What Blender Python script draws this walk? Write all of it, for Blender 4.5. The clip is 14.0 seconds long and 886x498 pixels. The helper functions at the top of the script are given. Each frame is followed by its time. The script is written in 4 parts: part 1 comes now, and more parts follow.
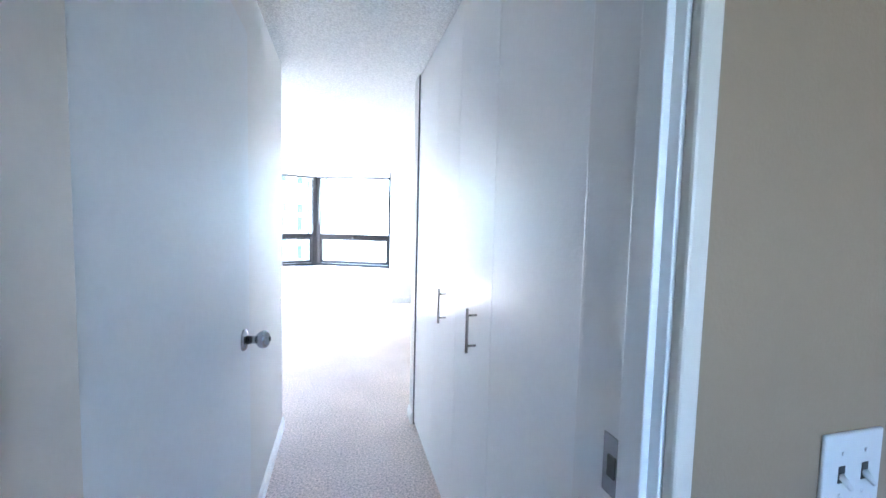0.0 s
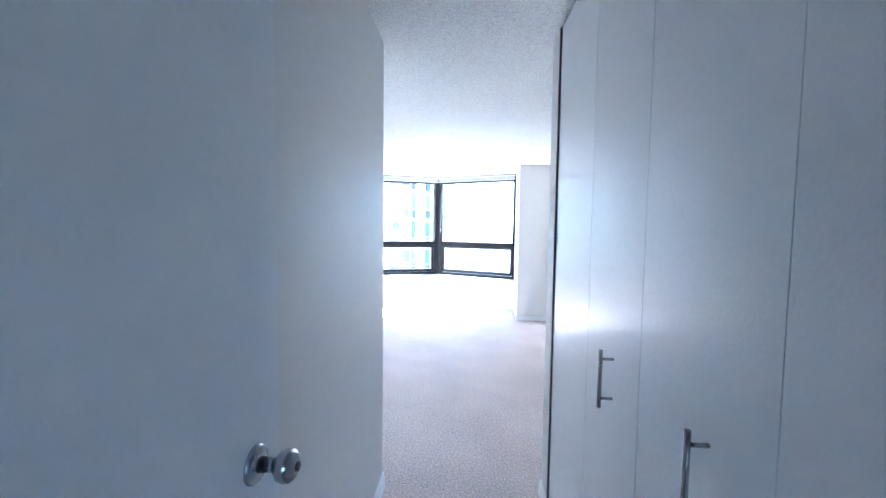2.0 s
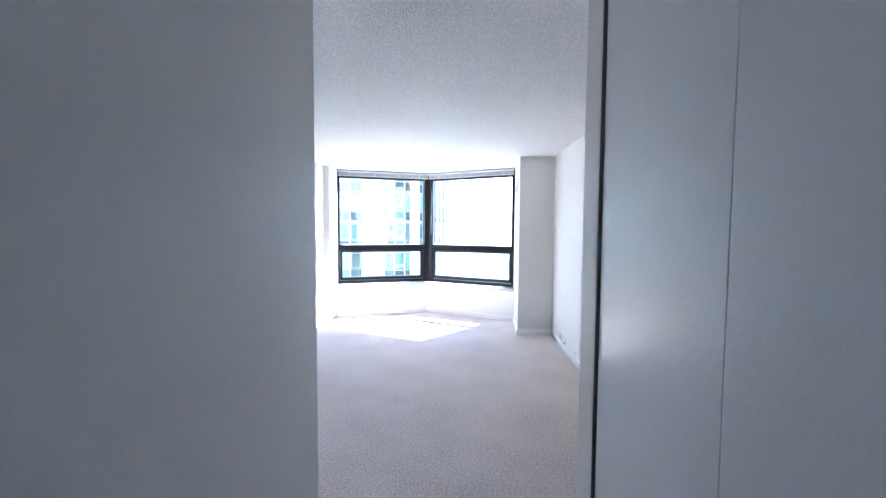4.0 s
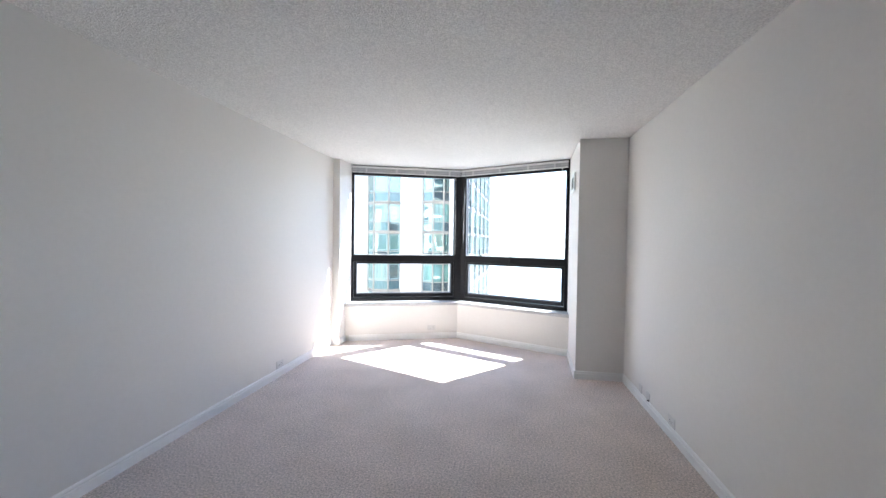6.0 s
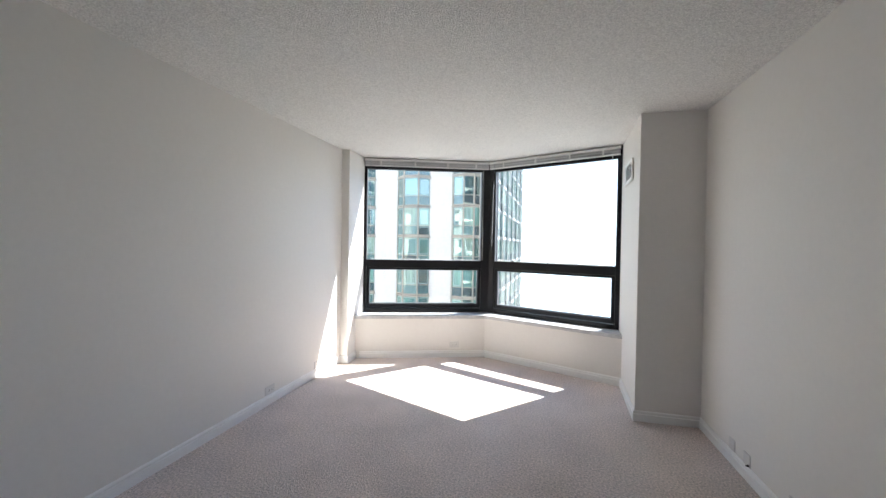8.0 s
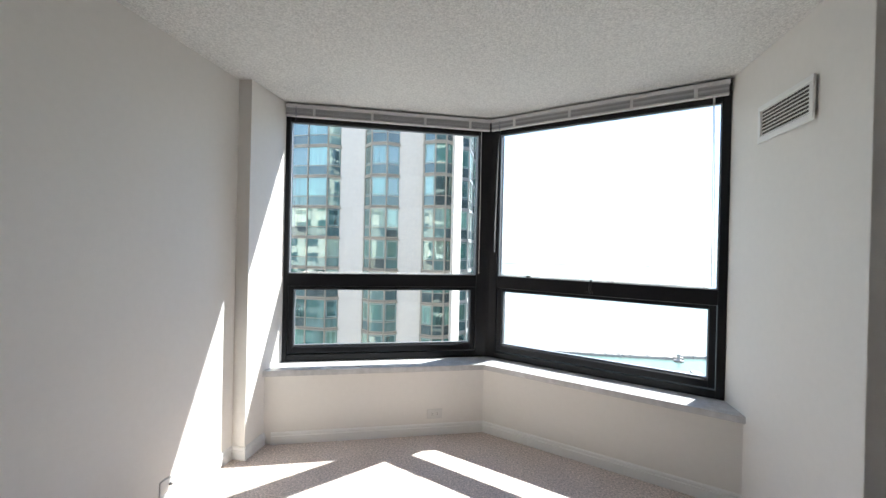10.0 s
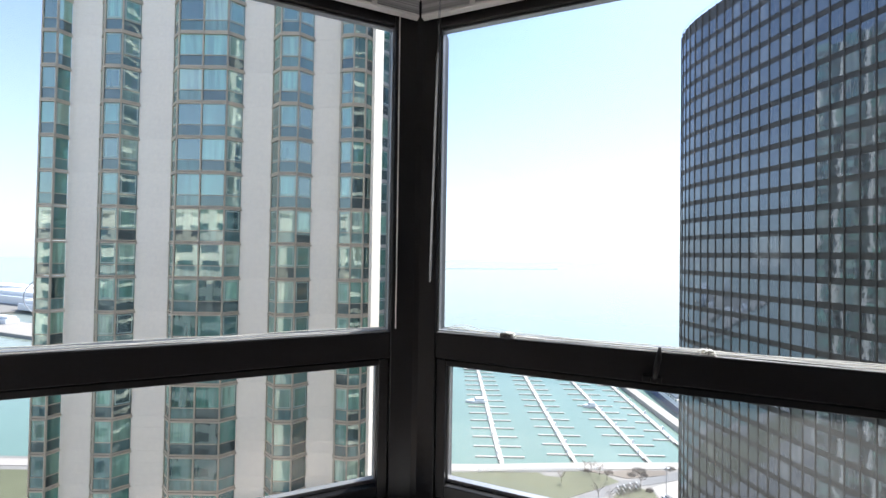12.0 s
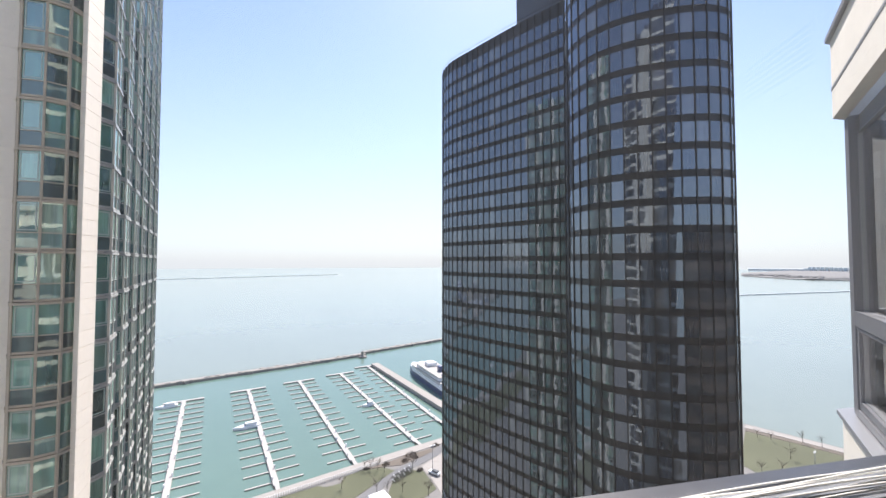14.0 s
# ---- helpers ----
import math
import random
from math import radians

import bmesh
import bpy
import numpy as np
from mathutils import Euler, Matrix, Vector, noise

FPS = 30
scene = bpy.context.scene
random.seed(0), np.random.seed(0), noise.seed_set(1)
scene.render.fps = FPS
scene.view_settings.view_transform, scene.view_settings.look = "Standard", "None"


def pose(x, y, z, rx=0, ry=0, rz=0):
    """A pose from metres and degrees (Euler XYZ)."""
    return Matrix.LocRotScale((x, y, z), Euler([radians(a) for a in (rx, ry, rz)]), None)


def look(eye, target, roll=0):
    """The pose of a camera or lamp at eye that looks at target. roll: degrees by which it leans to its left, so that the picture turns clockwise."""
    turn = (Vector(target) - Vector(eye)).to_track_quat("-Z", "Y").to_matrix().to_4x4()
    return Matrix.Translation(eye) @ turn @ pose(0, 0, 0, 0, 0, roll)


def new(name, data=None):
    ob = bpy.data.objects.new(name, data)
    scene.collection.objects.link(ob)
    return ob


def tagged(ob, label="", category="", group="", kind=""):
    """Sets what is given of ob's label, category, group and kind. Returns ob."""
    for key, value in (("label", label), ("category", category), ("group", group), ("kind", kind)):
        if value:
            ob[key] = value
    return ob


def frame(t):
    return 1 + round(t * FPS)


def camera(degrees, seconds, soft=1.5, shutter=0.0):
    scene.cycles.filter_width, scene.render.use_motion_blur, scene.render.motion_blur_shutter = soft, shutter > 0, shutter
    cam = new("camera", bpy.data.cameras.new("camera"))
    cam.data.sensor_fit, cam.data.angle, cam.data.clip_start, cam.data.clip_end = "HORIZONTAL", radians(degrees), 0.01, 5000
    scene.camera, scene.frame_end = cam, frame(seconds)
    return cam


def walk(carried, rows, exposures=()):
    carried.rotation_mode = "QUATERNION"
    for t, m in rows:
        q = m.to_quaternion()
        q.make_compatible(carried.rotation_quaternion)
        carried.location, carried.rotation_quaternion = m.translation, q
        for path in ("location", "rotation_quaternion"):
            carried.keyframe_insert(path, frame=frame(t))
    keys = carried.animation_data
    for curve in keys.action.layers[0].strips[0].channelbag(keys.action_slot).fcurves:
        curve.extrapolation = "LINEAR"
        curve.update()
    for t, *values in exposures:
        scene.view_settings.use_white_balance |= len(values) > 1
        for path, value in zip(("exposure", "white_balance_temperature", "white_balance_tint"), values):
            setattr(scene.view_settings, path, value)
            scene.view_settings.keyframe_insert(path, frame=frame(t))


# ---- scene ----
cam = camera(98.3, 14.0)
PATH = [
    (0, (0.388, -2.752, 1.434), (0.899, -0.822, 1.304), 1.4),
    (0.5, (0.428, -2.597, 1.428), (0.62, -0.61, 1.296), 0.9),
    (1, (0.476, -2.417, 1.448), (0.511, -0.422, 1.317), 0.7),
    (1.5, (0.493, -2.254, 1.441), (0.395, -0.26, 1.317), 0.6),
    (2, (0.455, -2.066, 1.473), (0.331, -0.073, 1.355), 0.7),
    (2.5, (0.454, -1.928, 1.468), (0.367, 0.067, 1.363), 0.9),
    (2.7, (0.48, -1.871, 1.486), (0.394, 0.123, 1.352), 0.5),
    (5, (0.511, -0.662, 1.404), (0.374, 1.332, 1.34), 0.7),
    (5.5, (0.53, -0.352, 1.38), (0.283, 1.632, 1.332), 0.7),
    (6, (0.52, -0.053, 1.397), (0.206, 1.922, 1.351), 0.8),
    (6.5, (0.533, 0.164, 1.414), (0.191, 2.134, 1.372), 0.8),
    (7, (0.537, 0.312, 1.394), (0.15, 2.274, 1.367), 0.9),
    (7.5, (0.531, 0.441, 1.381), (0.055, 2.383, 1.354), 0.9),
    (10, (0.006, 2.462, 1.39), (-0.308, 4.437, 1.383), 1.3),
    (10.5, (-0.048, 2.91, 1.396), (-0.275, 4.897, 1.406), 1.3),
    (11, (-0.107, 3.362, 1.424), (-0.24, 5.358, 1.436), 1.2),
    (11.5, (-0.108, 3.772, 1.427), (-0.107, 5.772, 1.446), 1.0),
    (12, (-0.089, 4.151, 1.459), (0.006, 6.149, 1.488), 0.9),
    (12.5, (-0.087, 4.506, 1.462), (0.171, 6.489, 1.498), 0.8),
    (13, (-0.022, 4.778, 1.473), (0.491, 6.711, 1.523), 0.3),
    (13.5, (0.112, 4.996, 1.488), (0.945, 6.813, 1.542), 0.2),
    (13.6, (0.125, 5.034, 1.488), (1.033, 6.815, 1.54), 0.1),
    (13.8, (0.152, 5.025, 1.489), (1.180, 6.740, 1.545), 0.1),
    (14, (0.210, 5.040, 1.485), (1.350, 6.682, 1.551), 0.0),
]
EXPOSURES = [
    (0.0, 5.82, 5250, 8),
    (0.5, 5.5, 5050, 6),
    (1.0, 5.24, 4950, 7),
    (2.5, 4.78, 4950, 8),
    (5.0, 3.63, 5550, 9),
    (7.5, 2.83, 6200, 8),
    (10.0, 2.07, 6250, 6),
    (10.5, 1.91, 6250, 6),
    (11.0, 1.7, 6250, 7),
    (12.0, 1.48, 6450, 9),
    (13.0, 1.25, 6600, 13),
    (14.0, 1.1, 6800, 15),
]
walk(cam, [(t, look(eye, target, roll)) for t, eye, target, roll in PATH], EXPOSURES)

# ---- light: clear hazy noon sky, one sun high over the lake ----
SUN_AZ, SUN_EL = radians(43.3), radians(49.7)      # azimuth from +y towards +x
world = bpy.data.worlds.new("sky")
scene.world = world
world.use_nodes = True
wn = world.node_tree.nodes
sky = wn.new("ShaderNodeTexSky")
sky.sky_type, sky.sun_disc = "NISHITA", False
sky.sun_elevation, sky.sun_rotation = SUN_EL, SUN_AZ
sky.air_density, sky.dust_density, sky.ozone_density = 0.8, 0.15, 1.5
wn["Background"].inputs["Strength"].default_value = 0.13
wl = world.node_tree.links
way, split, low, power = wn.new("ShaderNodeTexCoord"), wn.new("ShaderNodeSeparateXYZ"), wn.new("ShaderNodeMapRange"), wn.new("ShaderNodeMath")
low.inputs["From Min"].default_value, low.inputs["From Max"].default_value = 0.0, 0.62      # white lake haze, thick at the horizon, thin overhead
low.inputs["To Min"].default_value, low.inputs["To Max"].default_value = 0.97, 0.14
power.operation, power.inputs[1].default_value = "POWER", 2.0
haze = wn.new("ShaderNodeMix")
haze.data_type = "RGBA"
haze.inputs["B"].default_value = (2.54, 2.9, 3.26, 1)
wl.new(way.outputs["Generated"], split.inputs[0])
wl.new(split.outputs["Z"], low.inputs["Value"])
wl.new(low.outputs["Result"], power.inputs[0])
wl.new(power.outputs[0], haze.inputs["Factor"])
wl.new(sky.outputs["Color"], haze.inputs["A"])
wl.new(haze.outputs["Result"], wn["Background"].inputs["Color"])
sun = new("sun", bpy.data.lights.new("sun", "SUN"))
sun.data.energy, sun.data.angle, sun.data.color = 3.8, radians(0.5), (1.0, 0.975, 0.935)
toward = Vector((math.sin(SUN_AZ) * math.cos(SUN_EL), math.cos(SUN_AZ) * math.cos(SUN_EL), math.sin(SUN_EL)))
sun.matrix_world = look(toward * 20, (0, 0, 0))


# ---- materials ----
def material(name, color, rough=0.6, metal=0.0, var=0.06, scale=3.0, fine=60.0, bump=0.0, bump_scale=80.0,
             spec=0.5, rand=0.0, island=0.0, tint=None, bump2=0.0, big_w=1.0):
    """Principled paint or stone with stains at one scale, grain at another and fine relief."""
    m = bpy.data.materials.new(name)
    m.use_nodes = True
    nt = m.node_tree
    n, l = nt.nodes, nt.links
    b = n["Principled BSDF"]
    b.inputs["Roughness"].default_value, b.inputs["Metallic"].default_value = rough, metal
    b.inputs["Specular IOR Level"].default_value = spec
    co = n.new("ShaderNodeTexCoord")
    big, small = n.new("ShaderNodeTexNoise"), n.new("ShaderNodeTexNoise")
    big.inputs["Scale"].default_value, small.inputs["Scale"].default_value = scale, fine
    big.inputs["Detail"].default_value = 4
    for t in (big, small):
        l.new(co.outputs["Object"], t.inputs["Vector"])
    add = n.new("ShaderNodeMath")
    add.operation, add.inputs[1].default_value = "MULTIPLY_ADD", big_w
    l.new(big.outputs["Fac"], add.inputs[0])
    l.new(small.outputs["Fac"], add.inputs[2])
    ramp = n.new("ShaderNodeMapRange")
    ramp.inputs["From Min"].default_value, ramp.inputs["From Max"].default_value = 0.1 + 0.5 * big_w, 0.9 + 0.5 * big_w
    ramp.inputs["To Min"].default_value, ramp.inputs["To Max"].default_value = 1 - var, 1 + var
    l.new(add.outputs[0], ramp.inputs["Value"])
    value = ramp.outputs["Result"]
    if rand or island:
        src = n.new("ShaderNodeObjectInfo").outputs["Random"] if rand else n.new("ShaderNodeNewGeometry").outputs["Random Per Island"]
        mr = n.new("ShaderNodeMapRange")
        amount = rand or island
        mr.inputs["To Min"].default_value, mr.inputs["To Max"].default_value = 1 - amount, 1 + amount
        l.new(src, mr.inputs["Value"])
        mul = n.new("ShaderNodeMath")
        mul.operation = "MULTIPLY"
        l.new(value, mul.inputs[0])
        l.new(mr.outputs["Result"], mul.inputs[1])
        value = mul.outputs[0]
    mix = n.new("ShaderNodeVectorMath")
    mix.operation = "SCALE"
    mix.inputs[0].default_value = color
    if tint:
        src = n.new("ShaderNodeObjectInfo").outputs["Random"] if rand else n.new("ShaderNodeNewGeometry").outputs["Random Per Island"]
        cr = n.new("ShaderNodeValToRGB")
        cr.color_ramp.interpolation = "CONSTANT"
        for k, c in enumerate(tint):
            e = cr.color_ramp.elements[k] if k < 2 else cr.color_ramp.elements.new(k / len(tint))
            e.position, e.color = k / len(tint), (*c, 1)
        l.new(src, cr.inputs["Fac"])
        l.new(cr.outputs["Color"], mix.inputs[0])
    l.new(value, mix.inputs["Scale"])
    l.new(mix.outputs["Vector"], b.inputs["Base Color"])
    if bump:
        bt, bn = n.new("ShaderNodeTexNoise"), n.new("ShaderNodeBump")
        bt.inputs["Scale"].default_value, bt.inputs["Detail"].default_value = bump_scale, 3
        bn.inputs["Strength"].default_value, bn.inputs["Distance"].default_value = bump, 0.02
        l.new(co.outputs["Object"], bt.inputs["Vector"])
        l.new(bt.outputs["Fac"], bn.inputs["Height"])
        out = bn.outputs["Normal"]
        if bump2:
            b2, t2 = n.new("ShaderNodeBump"), n.new("ShaderNodeTexNoise")
            t2.inputs["Scale"].default_value = 4.0
            b2.inputs["Strength"].default_value, b2.inputs["Distance"].default_value = bump2, 0.05
            l.new(co.outputs["Object"], t2.inputs["Vector"])
            l.new(t2.outputs["Fac"], b2.inputs["Height"])
            l.new(out, b2.inputs["Normal"])
            out = b2.outputs["Normal"]
        l.new(out, b.inputs["Normal"])
    return m


def clear_glass(name, strength=1.0, color=(1, 1, 1), dust=0.0):
    """Clear pane: what is behind shows through, the Fresnel gloss lies over it."""
    m = bpy.data.materials.new(name)
    m.use_nodes = True
    nt = m.node_tree
    n, l = nt.nodes, nt.links
    n.remove(n["Principled BSDF"])
    tr, gl, mx = n.new("ShaderNodeBsdfTransparent"), n.new("ShaderNodeBsdfGlossy"), n.new("ShaderNodeMixShader")
    lw, pw, mr = n.new("ShaderNodeLayerWeight"), n.new("ShaderNodeMath"), n.new("ShaderNodeMapRange")
    lw.inputs["Blend"].default_value = 0.5
    pw.operation, pw.inputs[1].default_value = "POWER", 5.0
    mr.inputs["To Min"].default_value, mr.inputs["To Max"].default_value = 0.02, 0.5
    l.new(lw.outputs["Facing"], pw.inputs[0])
    l.new(pw.outputs[0], mr.inputs["Value"])
    tr.inputs["Color"].default_value = (*color, 1)
    gl.inputs["Roughness"].default_value = 0.01
    gl.inputs["Color"].default_value = (strength,) * 3 + (1,)
    l.new(mr.outputs["Result"], mx.inputs["Fac"])
    l.new(tr.outputs["BSDF"], mx.inputs[1])
    l.new(gl.outputs["BSDF"], mx.inputs[2])
    out = mx.outputs["Shader"]
    if dust:                             # dried rain and dust that catches the sun
        tl, dm, nz, dr, tc = n.new("ShaderNodeBsdfTranslucent"), n.new("ShaderNodeMixShader"), n.new("ShaderNodeTexNoise"), n.new("ShaderNodeMapRange"), n.new("ShaderNodeTexCoord")
        nz.inputs["Scale"].default_value, nz.inputs["Detail"].default_value = 3.0, 6
        dr.inputs["From Min"].default_value, dr.inputs["From Max"].default_value = 0.3, 0.75
        dr.inputs["To Min"].default_value, dr.inputs["To Max"].default_value = dust * 0.4, dust * 1.6
        tl.inputs["Color"].default_value = (0.8, 0.79, 0.77, 1)
        l.new(tc.outputs["Object"], nz.inputs["Vector"])
        l.new(nz.outputs["Fac"], dr.inputs["Value"])
        l.new(dr.outputs["Result"], dm.inputs["Fac"])
        l.new(out, dm.inputs[1])
        l.new(tl.outputs["BSDF"], dm.inputs[2])
        out = dm.outputs["Shader"]
    l.new(out, n["Material Output"].inputs["Surface"])
    return m


def coated_glass(name, colors, gloss=0.3, island=False, rough=0.02, tone=(1, 1, 1)):
    """Tinted facade glass: a dark or curtained room behind, mirror gloss over it; panes differ."""
    m = bpy.data.materials.new(name)
    m.use_nodes = True
    nt = m.node_tree
    n, l = nt.nodes, nt.links
    b = n["Principled BSDF"]
    src = n.new("ShaderNodeNewGeometry").outputs["Random Per Island"] if island else n.new("ShaderNodeObjectInfo").outputs["Random"]
    cr = n.new("ShaderNodeValToRGB")
    cr.color_ramp.interpolation = "CONSTANT"
    for k, c in enumerate(colors):
        e = cr.color_ramp.elements[k] if k < 2 else cr.color_ramp.elements.new(k / len(colors))
        e.position, e.color = k / len(colors), (*c, 1)
    l.new(src, cr.inputs["Fac"])
    co, nz, mp = n.new("ShaderNodeTexCoord"), n.new("ShaderNodeTexNoise"), n.new("ShaderNodeMapping")
    mp.inputs["Scale"].default_value = (2.0, 2.0, 0.12)
    l.new(co.outputs["Object"], mp.inputs["Vector"])
    l.new(mp.outputs["Vector"], nz.inputs["Vector"])
    nz.inputs["Scale"].default_value = 2.0
    if not island:                       # each pane has its own curtains
        off, sh = n.new("ShaderNodeVectorMath"), n.new("ShaderNodeMath")
        sh.operation, sh.inputs[1].default_value = "MULTIPLY", 61.0
        l.new(src, sh.inputs[0])
        l.new(mp.outputs["Vector"], off.inputs[0])
        l.new(sh.outputs[0], off.inputs[1])
        l.new(off.outputs["Vector"], nz.inputs["Vector"])
    mr = n.new("ShaderNodeValToRGB")
    for k, (at, v) in enumerate(((0.0, 0.68), (0.42, 0.8), (0.44, 1.0), (0.54, 1.06), (0.57, 1.28), (0.75, 1.42))):
        e = mr.color_ramp.elements[k] if k < 2 else mr.color_ramp.elements.new(at)
        e.position, e.color = at, (v, v, v, 1)
    l.new(nz.outputs["Fac"], mr.inputs["Fac"])
    sc = n.new("ShaderNodeVectorMath")
    sc.operation = "SCALE"
    l.new(cr.outputs["Color"], sc.inputs[0])
    l.new(mr.outputs["Color"], sc.inputs["Scale"])
    l.new(sc.outputs["Vector"], b.inputs["Base Color"])
    b.inputs["Roughness"].default_value = 0.5
    gl, mx, fr = n.new("ShaderNodeBsdfGlossy"), n.new("ShaderNodeMixShader"), n.new("ShaderNodeFresnel")
    gl.inputs["Roughness"].default_value = rough
    gl.inputs["Color"].default_value = (*tone, 1)
    fr.inputs["IOR"].default_value = 1.0 + 2.4 * gloss
    wob, bp = n.new("ShaderNodeTexNoise"), n.new("ShaderNodeBump")
    wob.inputs["Scale"].default_value = 0.9
    bp.inputs["Strength"].default_value, bp.inputs["Distance"].default_value = 0.25, 0.02
    l.new(co.outputs["Object"], wob.inputs["Vector"])
    l.new(wob.outputs["Fac"], bp.inputs["Height"])
    l.new(bp.outputs["Normal"], gl.inputs["Normal"])
    l.new(fr.outputs["Fac"], mx.inputs["Fac"])
    l.new(b.outputs["BSDF"], mx.inputs[1])
    l.new(gl.outputs["BSDF"], mx.inputs[2])
    l.new(mx.outputs["Shader"], n["Material Output"].inputs["Surface"])
    return m


WALL = material("wall_paint", (0.80, 0.775, 0.735), 0.55, var=0.02, scale=0.8, fine=30, bump=0.05, bump_scale=160, bump2=0.03)
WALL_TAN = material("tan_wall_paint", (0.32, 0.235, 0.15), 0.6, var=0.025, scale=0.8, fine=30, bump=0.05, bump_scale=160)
CEIL = material("popcorn_ceiling", (0.90, 0.888, 0.86), 0.9, var=0.32, scale=1.2, fine=115, big_w=0.12, bump=0.8, bump_scale=125)
CARPET = material("beige_carpet", (0.69, 0.597, 0.545), 0.95, var=0.6, scale=2.2, fine=85, big_w=0.26, bump=0.6, bump_scale=125, spec=0.1, bump2=0.08)
# frame paint with the vestibule's warm light put into its cream tone
WARM_TRIM = material("warm_lit_frame_paint", (0.72, 0.655, 0.57), 0.4, var=0.03, scale=2, fine=40, bump=0.03, bump_scale=90)
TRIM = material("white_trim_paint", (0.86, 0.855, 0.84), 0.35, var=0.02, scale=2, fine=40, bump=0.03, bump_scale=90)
DOOR = material("white_gloss_door", (0.89, 0.90, 0.90), 0.30, var=0.02, scale=1.5, fine=50, bump=0.05, bump_scale=120, spec=0.35, bump2=0.03)
LEAF = material("white_satin_door", (0.82, 0.825, 0.82), 0.5, var=0.02, scale=1.5, fine=50, bump=0.05, bump_scale=120, spec=0.06, bump2=0.04)
STEEL = material("brushed_steel", (0.36, 0.36, 0.37), 0.2, 1.0, var=0.05, scale=20, fine=300)
DARKGAP = material("dark_gap", (0.13, 0.13, 0.138), 0.6, var=0.1)
PLASTIC = material("white_plastic", (0.70, 0.685, 0.66), 0.35, var=0.01)
SOCKET = material("dark_socket", (0.06, 0.055, 0.05), 0.5, var=0.05)
FRAME = material("black_aluminium", (0.008, 0.008, 0.010), 0.38, 0.0, var=0.25, scale=6, fine=90, bump=0.02, bump_scale=200, spec=0.3)
RETURN = material("slate_outer_return", (0.045, 0.05, 0.062), 0.35, var=0.1)
OUTFRAME = material("grey_window_frame", (0.19, 0.195, 0.21), 0.4, 0.2, var=0.1)
GASKET = material("pale_glazing_bead", (0.32, 0.33, 0.35), 0.35, 0.6, var=0.1)
MARBLE = material("white_marble", (0.56, 0.56, 0.56), 0.2, var=0.2, scale=5, fine=26)
BLIND = material("grey_blind_slat", (0.42, 0.42, 0.43), 0.4, var=0.05, rand=0.38)
BLINDW = material("white_blind_rail", (0.74, 0.73, 0.72), 0.4, var=0.03)
CORD = material("white_cord", (0.75, 0.74, 0.70), 0.7, var=0.05)
ACRYLIC = clear_glass("clear_acrylic_wand", 1.0, (0.88, 0.90, 0.94), dust=0.10)
GLASS = clear_glass("window_glass")
DUSTY = clear_glass("dusty_window_glass", dust=0.025)
HAZED = clear_glass("lightly_dusty_glass", dust=0.006)


# ---- mesh helpers ----
def add_box(bm, x0, y0, z0, x1, y1, z1, m=None, mi=0):
    vs = [bm.verts.new((x, y, z)) for z in (z0, z1) for y in (y0, y1) for x in (x0, x1)]
    if m is not None:
        for v in vs:
            v.co = m @ v.co
    for q in ((0, 2, 3, 1), (4, 5, 7, 6), (0, 1, 5, 4), (2, 6, 7, 3), (0, 4, 6, 2), (1, 3, 7, 5)):
        bm.faces.new([vs[i] for i in q]).material_index = mi
    return bm


def box(x0, y0, z0, x1, y1, z1, m=None, bevel=0.0):
    bm = add_box(bmesh.new(), x0, y0, z0, x1, y1, z1, m)
    return bevelled(bm, bevel)


def bevelled(bm, width, segments=2):
    if width:
        bmesh.ops.bevel(bm, geom=bm.edges[:], offset=width, segments=segments, affect="EDGES", profile=0.5, clamp_overlap=True)
    return bm


def add_prism(bm, poly, z0, z1, mi=0):
    area = sum(a[0] * b[1] - b[0] * a[1] for a, b in zip(poly, poly[1:] + poly[:1]))
    if area < 0:
        poly = poly[::-1]
    lo, hi = [bm.verts.new((*p, z0)) for p in poly], [bm.verts.new((*p, z1)) for p in poly]
    n = len(poly)
    fs = [bm.faces.new(lo[::-1]), bm.faces.new(hi)]
    fs += [bm.faces.new((lo[i], lo[(i + 1) % n], hi[(i + 1) % n], hi[i])) for i in range(n)]
    for f in fs:
        f.material_index = mi
    return bm


def prism(poly, z0, z1, bevel=0.0):
    return bevelled(add_prism(bmesh.new(), poly, z0, z1), bevel)


def add_tube(bm, pts, r, sides=8, cap=True):
    """A tube along points; r: one radius, or one for each point."""
    pts = [Vector(p) for p in pts]
    rs = r if isinstance(r, (list, tuple)) else [r] * len(pts)
    rings, side = [], None
    for i, p in enumerate(pts):
        d = (pts[min(i + 1, len(pts) - 1)] - pts[max(i - 1, 0)]).normalized()
        if side is None:
            side = d.orthogonal().normalized()
        side = (side - d * side.dot(d)).normalized()
        up = d.cross(side)
        rings.append([bm.verts.new(p + rs[i] * (math.cos(a) * side + math.sin(a) * up)) for a in (2 * math.pi * k / sides for k in range(sides))])
    for a, b in zip(rings, rings[1:]):
        for k in range(sides):
            bm.faces.new((a[k], a[(k + 1) % sides], b[(k + 1) % sides], b[k])).smooth = True
    if cap:
        bm.faces.new(rings[0][::-1])
        bm.faces.new(rings[-1])
    return bm


def tube(pts, r, sides=8):
    return add_tube(bmesh.new(), pts, r, sides)


